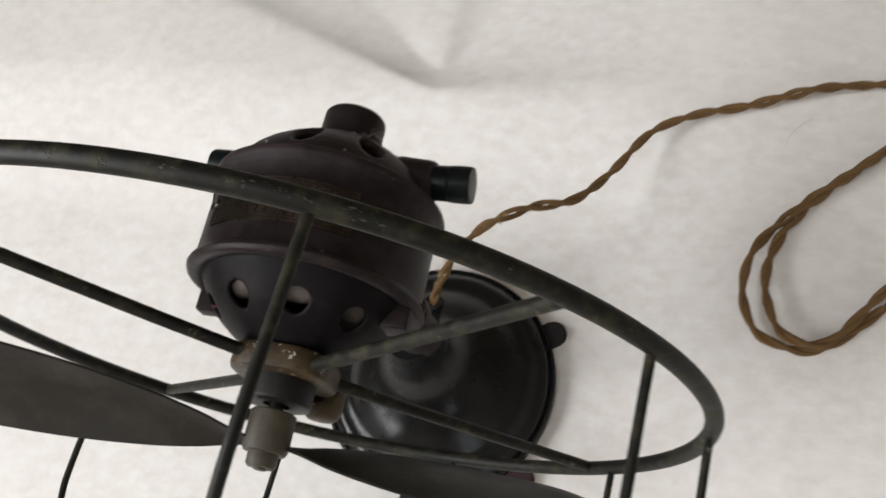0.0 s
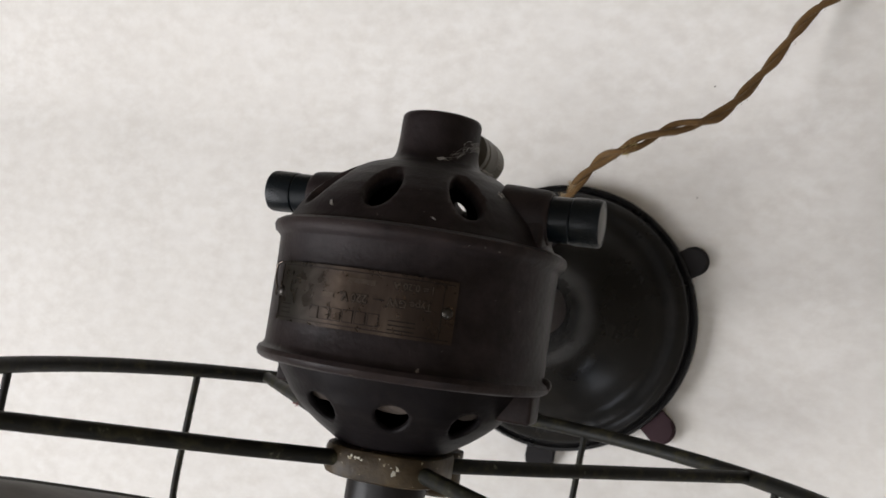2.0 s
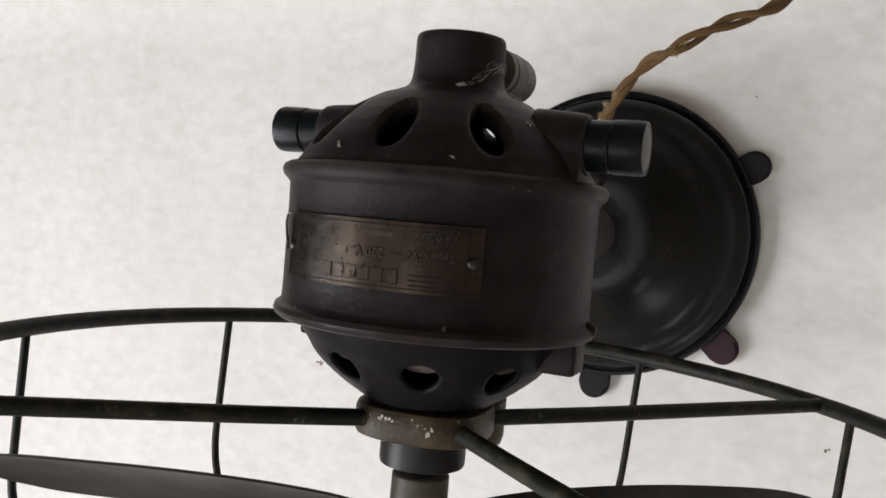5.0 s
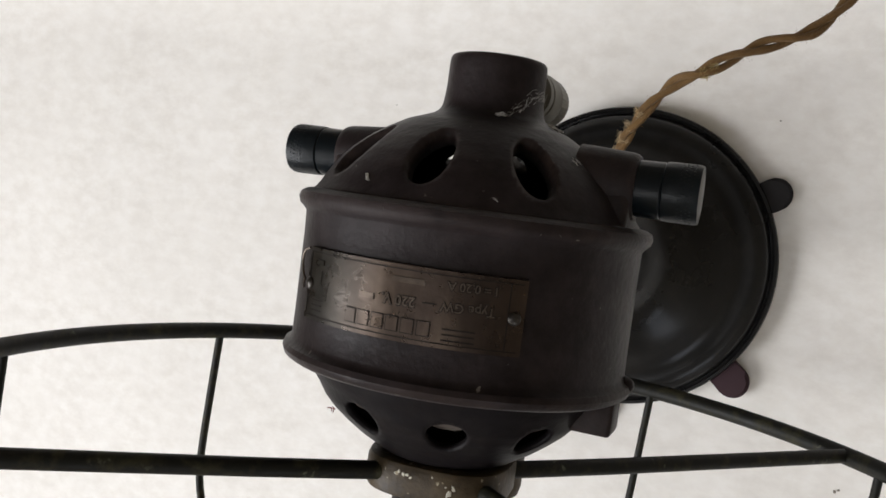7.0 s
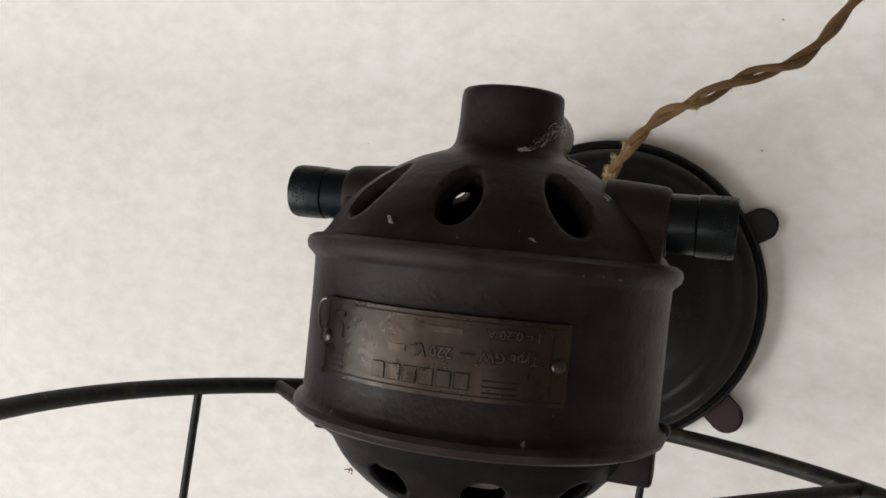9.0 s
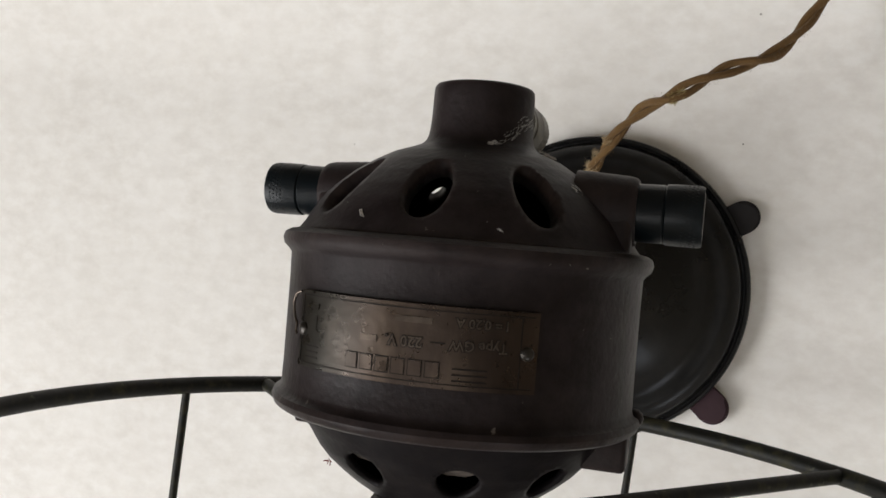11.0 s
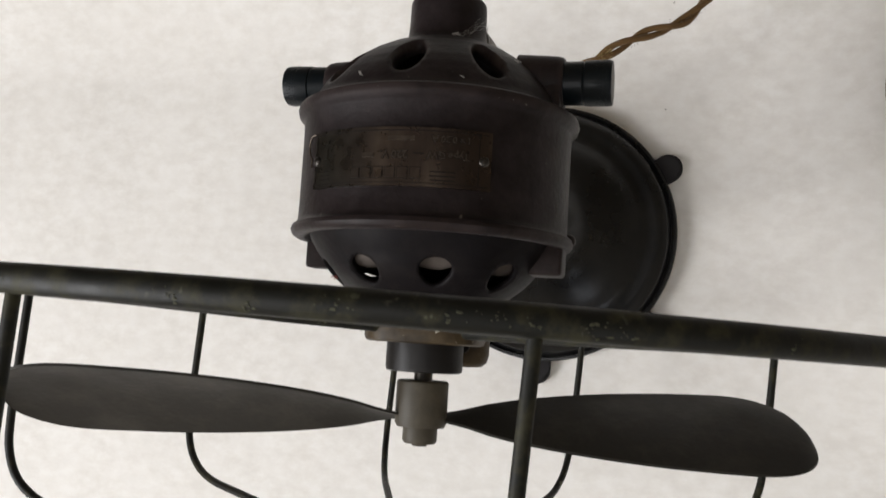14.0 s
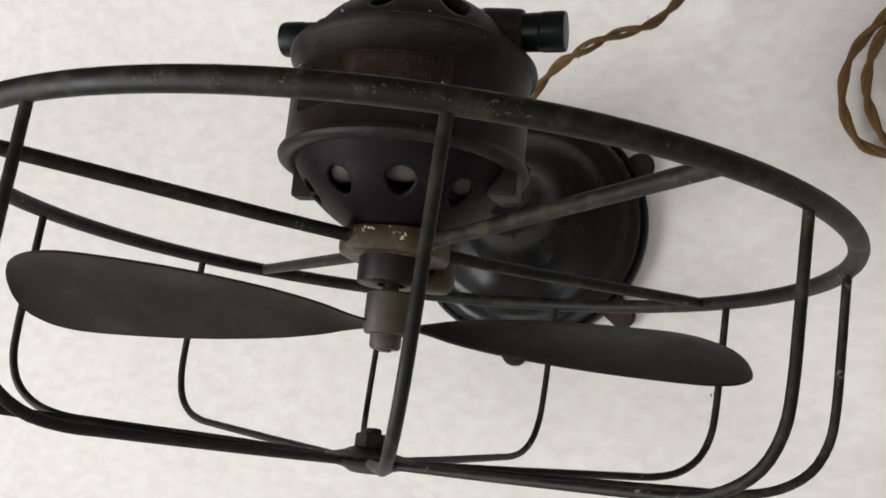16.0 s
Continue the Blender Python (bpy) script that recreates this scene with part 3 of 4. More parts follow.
cup = on_head(part("grease_cup", spin([(-0.010, 0), (-0.010, 0.0055), (-0.0265, 0.0055), (-0.0270, 0.0084), (-0.0300, 0.0086), (-0.0305, 0.0080), (-0.0315, 0.0080), (-0.0320, 0.0086), (-0.0405, 0.0088), (-0.0410, 0.0090), (-0.0512, 0.0090), (-0.0522, 0.0084), (-0.0522, 0)], 80, "z", cup_knurl),
                   KNURL, fan, "grey knurled metal grease cup", smooth=25), pose(0.0030, 0.1183, 0))


# collar that carries the cage, front bearing, shaft, hub
def lobed(t, a, r):
    return r * (1 + 0.05 * math.cos(4 * (t - radians(47))))


collar = on_head(part("collar", spin([(0.0046, 0), (0.0046, 0.0205), (0.0040, 0.0222), (0.0026, 0.0228), (-0.0042, 0.0228), (-0.0056, 0.0222), (-0.0062, 0.0208), (-0.0062, 0)], 64, "y", lobed), COLLAR, fan, "tarnished brass collar with chipped pale paint"))
on_head(part("front_bearing", spin([(-0.0050, 0), (-0.0050, 0.0143), (-0.0150, 0.0143), (-0.0162, 0.0140), (-0.0166, 0.0132), (-0.0166, 0.0060), (-0.0150, 0.0056), (-0.0150, 0)], 48), NOSE, fan, "black cylindrical front bearing"))
on_head(part("shaft", spin([(-0.0140, 0), (-0.0140, 0.0034), (-0.0210, 0.0034), (-0.0210, 0)], 24), SCREW, fan))
clamp = on_head(part("clamp_lug", spin([(0.0030, 0), (0.0030, 0.0088), (-0.0095, 0.0088), (-0.0125, 0.0080), (-0.0142, 0.0058), (-0.0146, 0)], 32), COLLAR, fan, "tarnished round clamp lug under the collar"), pose(0.0100, 0, -0.0265))
part("set_screw", spin([(0.0080, 0), (0.0080, 0.0030), (0.0095, 0.0030), (0.0097, 0.0024), (0.0097, 0)], 16, "z"), NOSE, clamp).location = (0, -0.006, 0)

hub = on_head(part("blade_hub", spin([(-0.0197, 0), (-0.0197, 0.0090), (-0.0203, 0.0096), (-0.0350, 0.0096), (-0.0366, 0.0088), (-0.0368, 0.0064), (-0.0415, 0.0064), (-0.0426, 0.0056), (-0.0428, 0.0030), (-0.0436, 0.0026), (-0.0436, 0)], 48), HUB, fan, "dull metal blade hub"))


def blade(turn):
    """A broad pitched blade, narrow at the root and rounded at the tip, with sheet thickness."""
    bm = bmesh.new()
    stations = [(0.0075, 0.0042, 12), (0.016, 0.0060, 24), (0.026, 0.0088, 34), (0.042, 0.0130, 36), (0.062, 0.0172, 35), (0.085, 0.0212, 33), (0.108, 0.0240, 31), (0.124, 0.0250, 30), (0.134, 0.0240, 29), (0.141, 0.0212, 28), (0.1462, 0.0160, 28), (0.1484, 0.0105, 28), (0.1494, 0.0050, 28), (0.1496, 0.0012, 28)]
    stations = [tuple(p) for p in spline(stations, 0.0025)] + [stations[-1]]
    sides = []
    for off in (0.0005, -0.0005):
        grid = []
        for r, half, pitch in stations:
            row = []
            for k in range(9):
                u = (k / 4 - 1) * half
                c = radians(pitch)
                camber = 0.0035 * (1 - (u / half) ** 2) * half / 0.027
                row.append(bm.verts.new((r, -0.0330 + u * math.sin(c) + camber + off, -u * math.cos(c))))
            grid.append(row)
        sides.append(grid)
    m = len(stations)
    for grid, flip in ((sides[0], 1), (sides[1], -1)):
        for i in range(m - 1):
            for k in range(8):
                bm.faces.new((grid[i][k], grid[i][k + 1], grid[i + 1][k + 1], grid[i + 1][k])[::flip])
    a, b = sides
    for i in range(m - 1):
        bm.faces.new((a[i][0], a[i + 1][0], b[i + 1][0], b[i][0]))
        bm.faces.new((a[i][8], b[i][8], b[i + 1][8], a[i + 1][8]))
    for k in range(8):
        bm.faces.new((a[0][k], b[0][k], b[0][k + 1], a[0][k + 1]))
        bm.faces.new((a[-1][k], a[-1][k + 1], b[-1][k + 1], b[-1][k]))
    ob = part("blade", bm, BLADE, hub, "dark grey painted sheet-metal fan blade")
    ob.matrix_local = Matrix.Rotation(radians(turn), 4, "Y")
    return ob


blade(20)
blade(200)

# ---- wire cage ----
RING = 0.1696


def around(angle, r, y):
    return (r * math.sin(radians(angle)), y, r * math.cos(radians(angle)))


ring = on_cage(part("cage_ring", tube([around(a, RING, 0) for a in range(0, 360, 2)], 0.0035, 14, True), CAGE, fan, "thick ring with chipped green-black paint"))
for ang in (47, 136, -133.5, -45):
    on_cage(part("spoke", tube([around(ang, r, y) for r, y in ((0.018, -0.0045), (0.06, -0.0035), (0.12, -0.0015), (0.156, -0.0003), (0.170, 0.0002))], 0.0028, 12), CAGE, fan))
WIRE = [(0.1702, -0.0010), (0.1702, -0.016), (0.1702, -0.034), (0.1700, -0.051), (0.1685, -0.0630), (0.1630, -0.0735), (0.1525, -0.0806), (0.1390, -0.0838), (0.122, -0.0848), (0.095, -0.0860), (0.060, -0.0875), (0.014, -0.0892)]


def guard(angle, r, y):
    """A point of the wire guard, which leans a little to one side towards its front."""
    return Vector(around(angle, r * RING / 0.1707, y * 1.02)) + Vector((0.038 * y, 0, 0))


for ang, deeper in ((-158.2, 0), (-121.2, 0), (-86.3, 0.003), (-52, 0), (-18, 0), (21.3, 0), (60, 0), (93, 0), (130.5, 0), (167.4, 0)):
    # one wire is bent a little further forward than the rest
    on_cage(part("guard_wire", tube(spline([guard(ang, r, y - deeper * ease(r, 0.03, 0.15) * ease(-y, 0.02, 0.06)) for r, y in WIRE], 0.004), 0.00172, 10), CAGE, fan))
boss = on_cage(part("guard_hub", spin([(-0.0840, 0), (-0.0840, 0.0080), (-0.0853, 0.0105), (-0.0873, 0.0180), (-0.0887, 0.0190), (-0.0903, 0.0176), (-0.0920, 0.0100), (-0.0935, 0.0075), (-0.0940, 0)], 40), CAGE, fan, "dark round hub where the guard wires meet"))
boss.matrix_local = FROM_FAN @ CAGE_AT @ Matrix.Translation((-0.0031, -0.0018, 0))
part("nut", spin([(-0.0783, 0), (-0.0783, 0.0058), (-0.0790, 0.0068), (-0.0835, 0.0068), (-0.0843, 0.0066), (-0.0843, 0)], 6), CAGE, boss)
part("bolt_tip", spin([(-0.0760, 0), (-0.0763, 0.0028), (-0.0770, 0.0034), (-0.0787, 0.0034), (-0.0787, 0)], 16), CAGE, boss)

# ---- nameplate ----
PR = 0.0512


def bend(bm, lift=0.0):
    """Wraps a flat piece (x along the girth, y along the axis, z outwards) on the barrel."""
    for v in bm.verts:
        t, r = v.co.x / PR, PR + lift + v.co.z
        v.co = Vector((r * math.sin(t), v.co.y, r * math.cos(t)))
    return bm


def strip(x0, x1, y0, y1, z0, z1, step=0.0015):
    bm = box(x0, x1, y0, y1, z0, z1)
    k = max(1, int(abs(x1 - x0) / step))
    bmesh.ops.subdivide_edges(bm, edges=[e for e in bm.edges if abs(e.verts[0].co.x - e.verts[1].co.x) > 1e-6], cuts=k, use_grid_fill=True)
    return bm


PX0, PX1, PY0, PY1 = -0.0352, 0.0318, 0.0442, 0.0637
plate = on_head(part("nameplate", bend(strip(PX0, PX1, PY0, PY1, -0.0014, 0.0003)), PLATE, fan, "browned brass nameplate with stamped lettering", smooth=30))


def relief(x0, x1, y0, y1, mat=PLATE_INK, h=0.00015):
    return part("stamped_bar", bend(strip(x0, x1, y0, y1, 0.0002, 0.0003 + h)), mat, plate, smooth=30)


def lettering_mesh(text, size, depth, swell):
    """The built-in font's letters as a flat solid mesh."""
    cu = bpy.data.curves.new("lettering", "FONT")
    cu.body, cu.size, cu.extrude, cu.offset, cu.resolution_u = text, size, depth, swell, 3
    tmp = new("lettering", cu)
    me = tmp.evaluated_get(bpy.context.evaluated_depsgraph_get()).to_mesh()
    bm = bmesh.new()
    bm.from_mesh(me)
    tmp.to_mesh_clear()
    bpy.data.objects.remove(tmp)
    return bm


def stamped(text, x, y, size):
    """Raised lettering with a dark outline that reads from the back of the fan."""
    for name, depth, swell, mat, label in (("lettering", 0.00028, 0.00004, PLATE_RAISED, ""), ("lettering_outline", 0.00012, 0.00026, PLATE_INK, "dark outline round the letters")):
        bm = lettering_mesh(text, size, depth, swell)
        for v in bm.verts:
            v.co = Vector((x - v.co.x, y - v.co.y, 0.00032 + v.co.z))
        part(name, bend(bm), mat, plate, label, smooth=0)


for bar in ((PX0 + 0.0012, PX1 - 0.0012, PY0 + 0.0010, PY0 + 0.0013), (PX0 + 0.0012, PX1 - 0.0012, PY1 - 0.0013, PY1 - 0.0010), (PX0 + 0.0012, PX0 + 0.0015, PY0 + 0.0010, PY1 - 0.0010),
            (PX1 - 0.0045, PX1 - 0.0042, PY0 + 0.0010, PY1 - 0.0010)):
    relief(*bar)
stamped("Type GW", 0.0242, 0.0558, 0.0034)
relief(0.0095, 0.0058, 0.0548, 0.0552)
stamped("220 V.", 0.0040, 0.0558, 0.0036)
relief(-0.0075, -0.0120, 0.0537, 0.0552, PLATE_RAISED, 0.0003)
stamped("I = 0,20 A", 0.0242, 0.0611, 0.0031)
relief(0.0060, -0.0030, 0.0592, 0.0606, PLATE_RAISED, 0.0003)
for k in range(3):
    relief(0.0115, 0.0198, 0.0462 + 0.0014 * k, 0.0466 + 0.0014 * k)
# maker's mark drawn as plain blocks, each raised in a dark sunk field
for k in range(6):
    x0 = -0.0158 + 0.0042 * k
    relief(x0 - 0.0003, x0 + 0.0034, 0.0465, 0.0506, PLATE_INK, 0.00006)
    relief(x0, x0 + 0.0031, 0.0468, 0.0503, PLATE, 0.00024)
relief(-0.0310, -0.0272, 0.0540, 0.0578, PLATE)
relief(-0.0312, -0.0268, 0.0592, 0.0606, PLATE, 0.0003)
for k in range(3):
    relief(-0.0310, -0.0262, 0.0468 + 0.0014 * k, 0.0472 + 0.0014 * k)
for ang, y in ((32.6, 0.0538), (-37.2, 0.0538)):
    bm = bmesh.new()
    bmesh.ops.create_uvsphere(bm, u_segments=18, v_segments=10, radius=0.0018)
    for v in bm.verts:
        v.co.z *= 0.6
    sc_ob = part("screw", bm, SCREW, plate, "small round-headed screw")
    sc_ob.matrix_local = Matrix.Rotation(radians(ang), 4, "Y") @ Matrix.Translation((0, y, PR + 0.0003))


# the plate's end has sprung up and curls round its rivet
curl = [(0.0632, -38.6, 0.0522), (0.0624, -40.6, 0.0527), (0.0600, -42.2, 0.0526), (0.0578, -42.4, 0.0523), (0.0560, -41.4, 0.0523), (0.0548, -40.2, 0.0522), (0.0530, -40.8, 0.0521), (0.0516, -40.0, 0.0520)]
part("curled_edge", tube(spline([(q * math.sin(radians(a)), y, q * math.cos(radians(a))) for y, a, q in curl], 0.0006), 0.00034, 8), PLATE_RAISED, plate, "bright curled edge of the plate")


# ---- dust, chips and threads on the fan ----
def threads(name, origin, count, spread, length, mat, label, parent=None, r=0.00016, seed=1):
    """A tuft of fine fibres."""
    rnd = random.Random(seed)
    bm = bmesh.new()
    o = Vector(origin)
    for _ in range(count):
        p = o + Vector([rnd.uniform(-1, 1) * s for s in spread])
        d = Vector((rnd.uniform(-1, 1), rnd.uniform(-1, 1), rnd.uniform(-1, 1))).normalized()
        pts = [p]
        for _ in range(5):
            d = (d + Vector((rnd.uniform(-1, 1), rnd.uniform(-1, 1), rnd.uniform(-1, 1))) * 0.6).normalized()
            pts.append(pts[-1] + d * length / 5)
        tube(pts, r, 5, False, bm)
    return tagged(part(name, bm, mat, parent, label), kind="stuff")


def wisp(line, count, jitter, r, label, seed):
    """A cobweb wisp: fine wavering threads that cling along a line of (along, angle, radius)."""
    rnd = random.Random(seed)
    bm = bmesh.new()
    pts = spline([(q * math.sin(radians(a)), y, q * math.cos(radians(a))) for y, a, q in line], 0.0007)
    for _ in range(count):
        a = rnd.randrange(0, max(1, len(pts) - 5))
        b = min(len(pts), a + rnd.randrange(5, 14))
        off = Vector([rnd.uniform(-1, 1) * jitter for _ in range(3)])
        run = [p + off + Vector([rnd.uniform(-1, 1) * jitter * 0.4 for _ in range(3)]) for p in pts[a:b]]
        tube(run, r * rnd.uniform(0.6, 1.3), 5, False, bm)
    return tagged(on_head(part("cobweb", bm, WEB, fan, label)), kind="stuff")


wisp(((0.1069, 34, 0.0190), (0.1098, 50, 0.0164), (0.1138, 68, 0.0160), (0.1142, 82, 0.0163), (0.1128, 97, 0.0155)), 34, 0.0013, 0.000045, "grey-white wisp of cobweb", 3)
wisp(((0.1065, 24, 0.0192), (0.1072, 33, 0.0186)), 5, 0.0005, 0.0001, "", 6)
wisp(((0.1060, 76, 0.0205), (0.1040, 84, 0.0240)), 6, 0.0006, 0.0001, "", 9)
on_head(threads("lint", (-0.0288, 0.0160, 0.0222), 5, (0.0004, 0.0004, 0.0003), 0.0018, LINT_RED, "tiny red lint thread", fan, 0.00014, 8))


def flake(y, ang, r, size, seed, mat, wide=0.75):
    """A small irregular paint chip lying on a round surface."""
    rnd = random.Random(seed)
    bm = bmesh.new()
    n = 7
    loop = [(size * rnd.uniform(0.4, 1.0) * math.cos(2 * math.pi * k / n), size * wide * rnd.uniform(0.3, 1.0) * math.sin(2 * math.pi * k / n)) for k in range(n)]
    lo = [bm.verts.new((u, v, 0)) for u, v in loop]
    hi = [bm.verts.new((u * 0.8, v * 0.8, 0.0002)) for u, v in loop]
    bm.faces.new(lo[::-1])
    bm.faces.new(hi)
    for k in range(n):
        bm.faces.new((lo[k], lo[(k + 1) % n], hi[(k + 1) % n], hi[k]))
    ob = part("paint_chip", bm, mat, fan)
    return on_head(ob, Matrix.Rotation(radians(ang), 4, "Y") @ Matrix.Translation((0, y, r)) @ Matrix.Rotation(rnd.uniform(0, 3), 4, "Z"))


CHIP_GREY = worn_paint("paint_chip_grey", (0.075, 0.069, 0.064), (0.15, 0.140, 0.130), (0.07, 0.064, 0.058), 0.8, 0.6)
CHIP_PALE = worn_paint("paint_chip_pale", (0.45, 0.42, 0.34), (0.62, 0.6, 0.52), (0.3, 0.28, 0.22), 0.7, 0.6)
for ang, y, size, seed in ((25, -0.0012, 0.0018, 1), (27.5, 0.0004, 0.0012, 2), (22, 0.0006, 0.0006, 7), (12, 0.0028, 0.0006, 3), (-3, 0.0016, 0.0008, 4), (-6, 0.0021, 0.0010, 8), (-9, 0.0019, 0.0009, 5), (-13, 0.0024, 0.0008, 6), (-16, 0.0017, 0.0005, 9)):
    flake(y, ang, 0.0236, size, seed, CHIP_PALE)


def ring_chips(ang, tilt, spread, seed):
    """A cluster of small flecks where the paint has chipped, along the outer side of the cage ring."""
    rnd = random.Random(seed)
    bm = bmesh.new()
    rr = 0.00353
    for _ in range(rnd.randrange(6, 13)):
        n, size = rnd.randrange(5, 9), spread * rnd.choice((0.07, 0.09, 0.12, 0.16, 0.28))
        cu, cv = rnd.gauss(0, spread * 0.45), rnd.gauss(0, 0.0009)
        loop = [(cu + size * rnd.uniform(0.45, 1.0) * math.cos(2 * math.pi * k / n), cv + size * 0.55 * rnd.uniform(0.4, 1.0) * math.sin(2 * math.pi * k / n)) for k in range(n)]

        def on_tube(u, v, lift):
            return bm.verts.new((u, (rr + lift) * math.sin(v / rr), (rr + lift) * math.cos(v / rr) - 0.5 * u * u / RING))
        lo, hi = [on_tube(u, v, -0.00012) for u, v in loop], [on_tube(cu + (u - cu) * 0.8, cv + (v - cv) * 0.8, 0.00009) for u, v in loop]
        mid = on_tube(cu, cv, 0.00009)
        for k in range(n):
            j = (k + 1) % n
            bm.faces.new((lo[k], lo[j], hi[j], hi[k]))
            bm.faces.new((hi[k], hi[j], mid))
    ob = part("chipped_paint", bm, CHIP_RING, ring)
    ob.matrix_local = Matrix.Rotation(radians(ang), 4, "Y") @ Matrix.Translation((0, 0, RING)) @ Matrix.Rotation(radians(tilt), 4, "X")


CHIP_RING = worn_paint("paint_chip_ring", (0.038, 0.039, 0.022), (0.105, 0.104, 0.068), (0.034, 0.035, 0.018), 0.75, 0.55, chip_scale=600)
for k, (ang, tilt, spread) in enumerate(((-2.6, 10, 0.0030), (3.2, 22, 0.0022), (8.6, 0, 0.0034), (14.8, 18, 0.0018), (16.8, 6, 0.0034), (19.0, 8, 0.0032), (21.1, 10, 0.0022), (24.8, 8, 0.0036), (26.8, 20, 0.0024), (39.5, 5, 0.0030), (-18, 15, 0.0022), (55, 12, 0.0024))):
    ring_chips(ang, tilt, spread, 300 + k)


def radius_at(profile, y):
    ys, rs = zip(*sorted(profile))
    return float(np.interp(y, ys, rs))


for k, (y, ang, size) in enumerate(((0.0844, 19.5, 0.0006), (0.0829, 23.6, 0.0008), (0.0755, 36.5, 0.0007), (0.0758, 42.4, 0.0008), (0.0990, 29.6, 0.0006), (0.1014, 8.9, 0.0007),
                                    (0.0957, 61.9, 0.0011), (0.0940, 63.5, 0.0008), (0.0920, 16.0, 0.0005), (0.0870, -32.0, 0.0007), (0.0770, -8.0, 0.0004), (0.0420, 33.0, 0.0005), (0.0600, 51.0, 0.0004))):
    flake(y, ang, radius_at(BACK if y > 0.0796 else BARREL, y) - 0.0001, size * 0.85, 100 + k, CHIP_GREY, 0.26)
flake(0.0838, -21.5, radius_at(BACK, 0.0838), 0.0009, 77, CHIP_GREY, 0.24)
wisp(((0.0852, -23.0, 0.0456), (0.0840, -21.6, 0.0464), (0.0833, -20.0, 0.0467)), 5, 0.0003, 0.00012, "", 21)
wisp(((0.0962, 61.0, 0.0362), (0.0945, 62.5, 0.0382)), 6, 0.0006, 0.00008, "", 22)
wisp(((0.0832, 22.6, 0.0468), (0.0822, 24.4, 0.0474)), 3, 0.0003, 0.00008, "", 23)


# ---- power cord: two twisted cotton strands ----
def on_sheet(x, y, up=0.0046):
    return (x, y, sheet_height(x, y) + up)


cord_line = [(0.0035, 0.0980, 0.0200), (0.0055, 0.1012, 0.0300), (0.0120, 0.1120, 0.0440), (0.0212, 0.1250, 0.0560), (0.0338, 0.1384, 0.0622), (0.0481, 0.1446, 0.0705), (0.0669, 0.1556, 0.0668), (0.0895, 0.1665, 0.0590), (0.1085, 0.1936, 0.0468), (0.1300, 0.2276, 0.0414),
             (0.1570, 0.2440, 0.0400), (0.1911, 0.2540, 0.0390), on_sheet(0.232, 0.266, 0.010), on_sheet(0.277, 0.276), on_sheet(0.335, 0.290), on_sheet(0.400, 0.270), on_sheet(0.415, 0.215), (0.3720, 0.1800, 0.0360), (0.3170, 0.1550, 0.0365),
             (0.2738, 0.1249, 0.0370), (0.2536, 0.1054, 0.0370), (0.2327, 0.0927, 0.0360), (0.2127, 0.0954, 0.0350), (0.1998, 0.1044, 0.0350), (0.1932, 0.1269, 0.0360), (0.1989, 0.1535, 0.0370), (0.2205, 0.1803, 0.0370), (0.2459, 0.2038, 0.0370),
             (0.2741, 0.2265, 0.0370), (0.3040, 0.2350, 0.0370), (0.3240, 0.2130, 0.0380), (0.3130, 0.1690, 0.0400), (0.2738, 0.1347, 0.0420), (0.2417, 0.0978, 0.0420), (0.2188, 0.0979, 0.0410), (0.2088, 0.1142, 0.0390), (0.2060, 0.1393, 0.0370), (0.2161, 0.1683, 0.0370),
             (0.2364, 0.1932, 0.0390), (0.2667, 0.2192, 0.0440), on_sheet(0.290, 0.252, 0.008), on_sheet(0.330, 0.325), on_sheet(0.400, 0.360)]
cord = new("power_cord")
cord.location = cord_line[3]
tagged(cord, "golden brown twisted cotton power cord looping over the white sheet", "cord")
centre = spline(cord_line, 0.0011)
axes = frames_along(centre)
inv = Matrix.Translation(-cord.location)
for phase in (0.0, math.pi):
    pts = []
    for k, (p, (t, u, v)) in enumerate(zip(centre, axes)):
        a = phase + 2 * math.pi * k * 0.0011 / 0.042 + 0.5 * math.sin(k * 0.021)
        gap = 0.00132 + 0.0006 * math.sin(k * 0.0173) ** 8
        pts.append(inv @ (p + gap * (math.cos(a) * u + math.sin(a) * v)))
    part("strand", tube(pts, lambda s: 0.00172 + 0.0001 * math.sin(s * 900), 8), CORD, cord)
for at, off, count, size, r, mat, label in (
        ((0.0212, 0.1250, 0.0560), (-0.0012, 0.0004, 0.0010), 120, 0.0019, 0.00005, FRAY, "pale frayed cotton fibres"), ((0.0170, 0.1195, 0.0510), (-0.0013, 0.0004, 0.0010), 120, 0.0021, 0.00005, FRAY, "pale frayed cotton fibres"),
        ((0.0130, 0.1140, 0.0460), (-0.0013, 0.0004, 0.0010), 150, 0.0022, 0.00006, FRAY, "pale frayed cotton fibres"), ((0.0095, 0.1080, 0.0400), (-0.0008, 0.0, 0.0010), 110, 0.0020, 0.00005, FRAY, "pale frayed cotton fibres"),
        ((0.0070, 0.1040, 0.0340), (0, 0, 0.0008), 110, 0.0022, 0.00004, FRAY, "pale frayed cotton fibres"),
        ((0.0475, 0.1432, 0.0680), (0.0006, -0.0014, 0.0010), 170, 0.0014, 0.00011, TUFT, "yellow tuft of broken cotton"), ((0.0515, 0.1452, 0.0690), (0.0004, -0.0010, 0.0010), 70, 0.0012, 0.0001, TUFT, "yellow tuft of broken cotton")):
    p = min(centre, key=lambda q: (q - Vector(at)).length)
    threads("frayed_fibres", inv @ (p + Vector(off)), count, (size, size, size * 0.7), 0.0019, mat, label, cord, r, count)
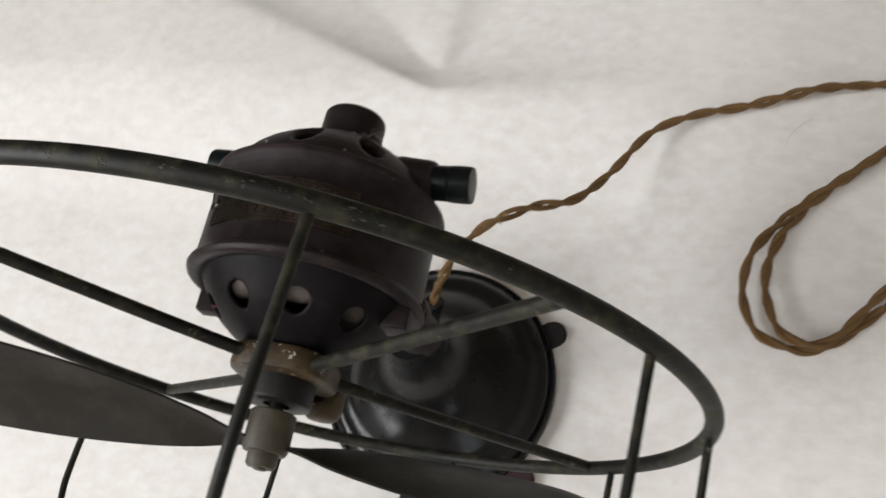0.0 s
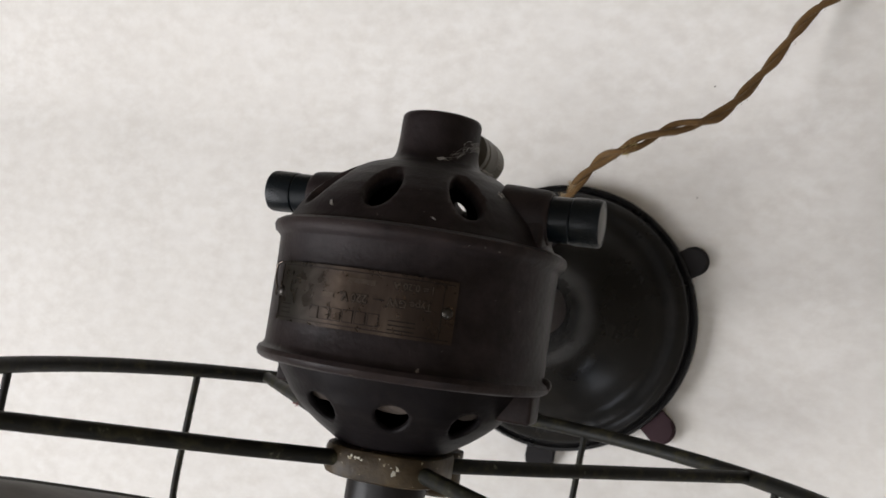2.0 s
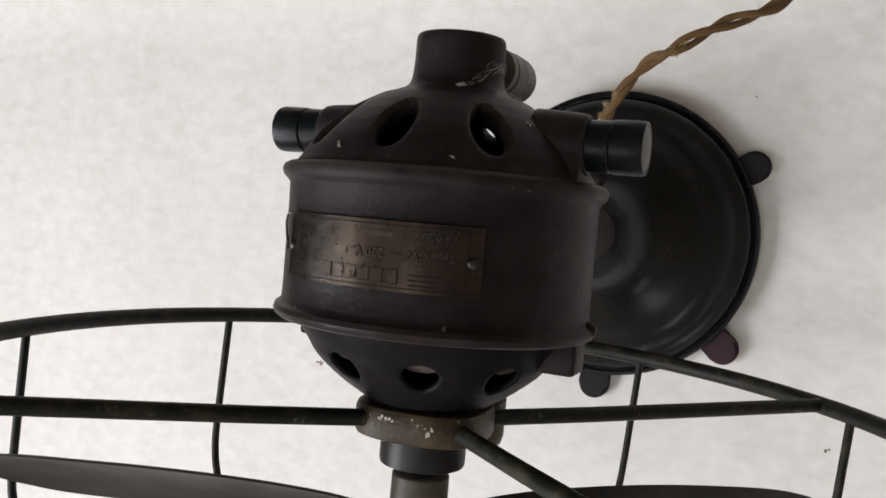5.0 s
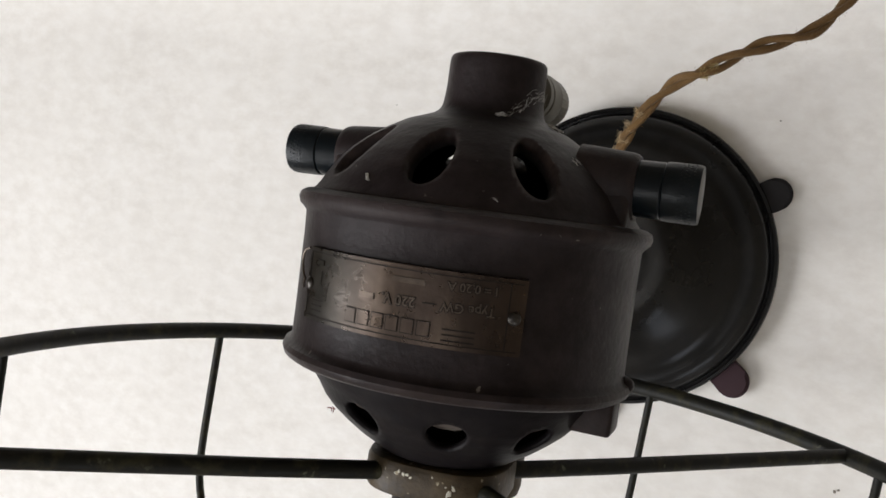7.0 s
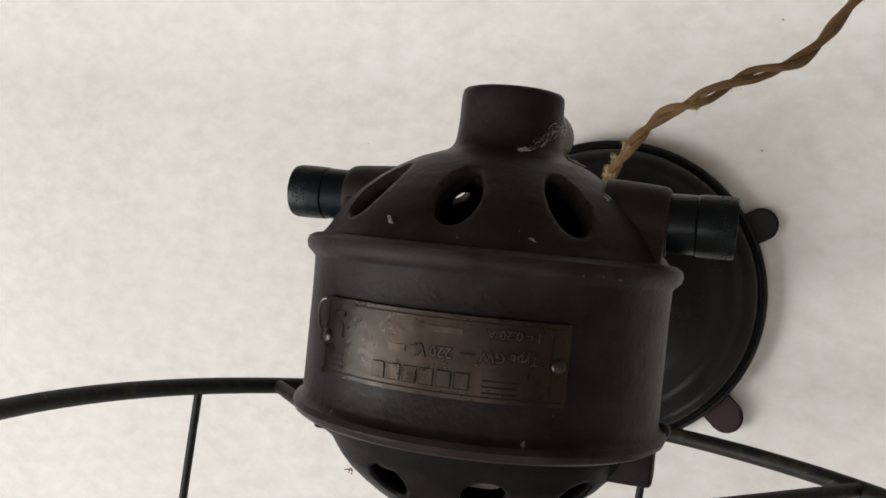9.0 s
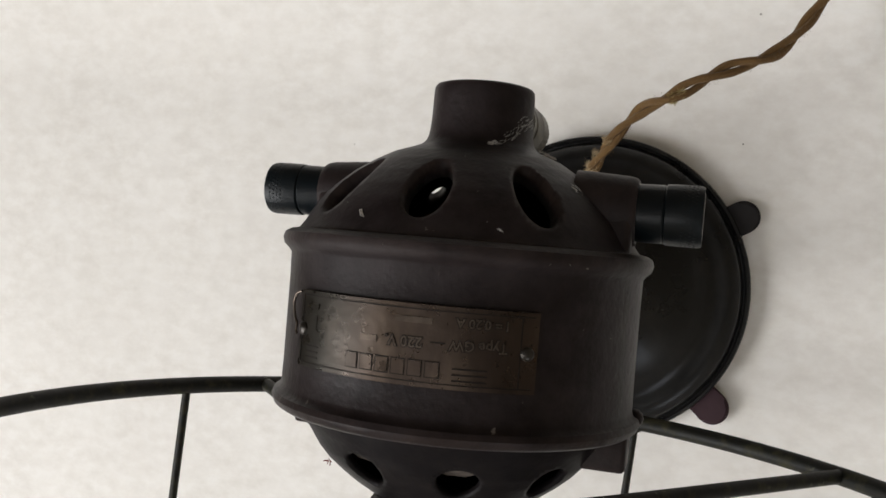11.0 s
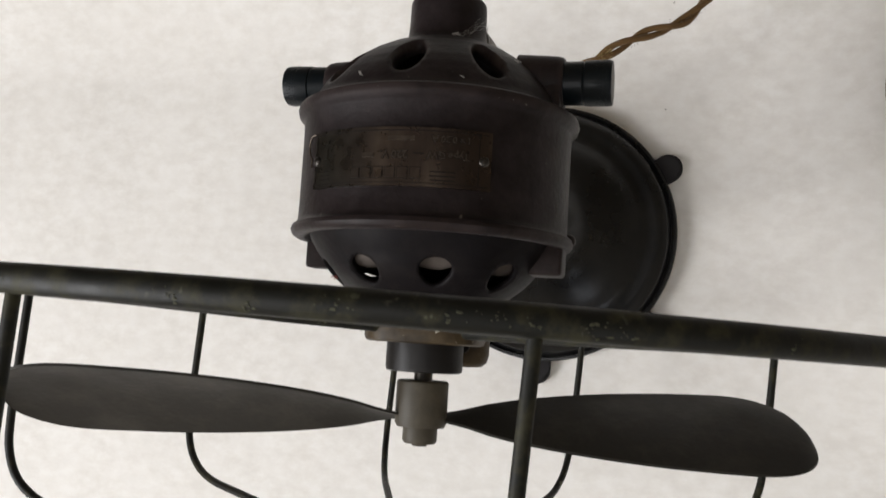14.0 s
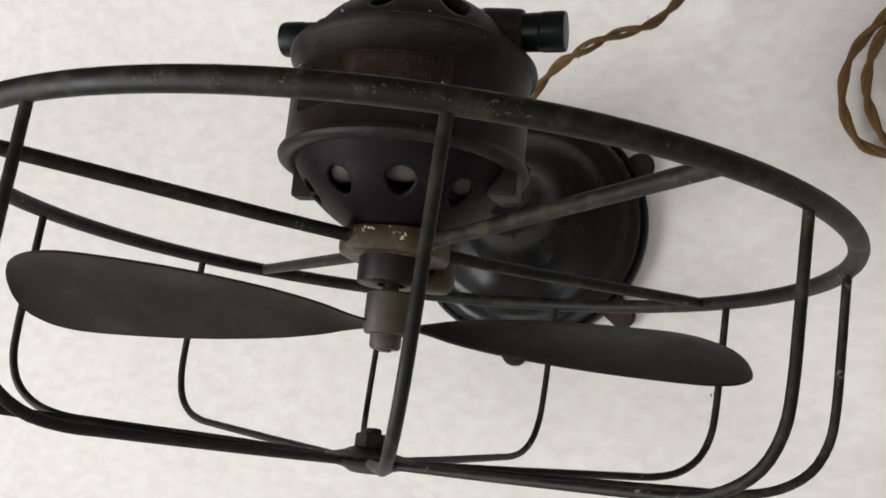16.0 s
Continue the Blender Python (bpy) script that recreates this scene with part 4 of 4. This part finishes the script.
# short fuzz that stands off both strands
fuzz, rnd = bmesh.new(), random.Random(41)
for k in range(0, 520):
    c = rnd.randrange(8, 330)
    p, (t, u, v) = centre[c], axes[c]
    a = rnd.uniform(0, 2 * math.pi)
    out = math.cos(a) * u + math.sin(a) * v
    tip = p + out * rnd.uniform(0.0030, 0.0042) + t * rnd.uniform(-0.0015, 0.0015)
    tube([inv @ (p + out * 0.0014), inv @ ((p + out * 0.0026 + tip) / 2), inv @ tip], 0.00004, 4, False, fuzz)
tagged(part("cotton_fuzz", fuzz, CORD, cord), kind="stuff")


# ---- a loose thread on the sheet ----
loose = part("thread", tube(spline([on_sheet(x, y, 0.0004) for x, y in ((0.2147, 0.2296), (0.2162, 0.2354), (0.2197, 0.2409), (0.2244, 0.2459), (0.2298, 0.2497))], 0.0015), 0.00013, 5), WEB)
tagged(loose, "fine grey thread lying on the white sheet", "thread")


# ---- grommet where the cord enters the base ----
ring_pts = [(0.0054 * math.cos(2 * math.pi * k / 24), 0.0054 * math.sin(2 * math.pi * k / 24), 0) for k in range(24)]
grommet = part("cord_grommet", tube(ring_pts, 0.0016, 8, True), RUBBER, fan, "black rubber cord grommet")
grommet.matrix_local = FROM_FAN @ (Matrix.Translation((0.0050, 0.1006, 0.0288)) @ Matrix.Rotation(radians(-26), 4, "X"))


# ---- crumbs and specks on the sheet ----
def crumb(x, y, size, seed):
    rnd = random.Random(seed)
    bm = bmesh.new()
    bmesh.ops.create_icosphere(bm, subdivisions=1, radius=size)
    for v in bm.verts:
        v.co *= rnd.uniform(0.6, 1.2)
        v.co.z *= 0.55
    ob = part("crumb", bm, CRUMB)
    ob.location = (x, y, sheet_height(x, y) + size * 0.25)
    return tagged(ob, "tiny dark crumb on the white sheet", "crumb", "crumbs on the sheet")


for i, (x, y, s) in enumerate(((0.079, 0.1328, 0.0005), (0.0822, 0.1939, 0.0006), (-0.1244, 0.1241, 0.0004), (0.127, -0.0415, 0.0010), (0.1287, -0.0405, 0.0007))):
    crumb(x, y, s, 20 + i)
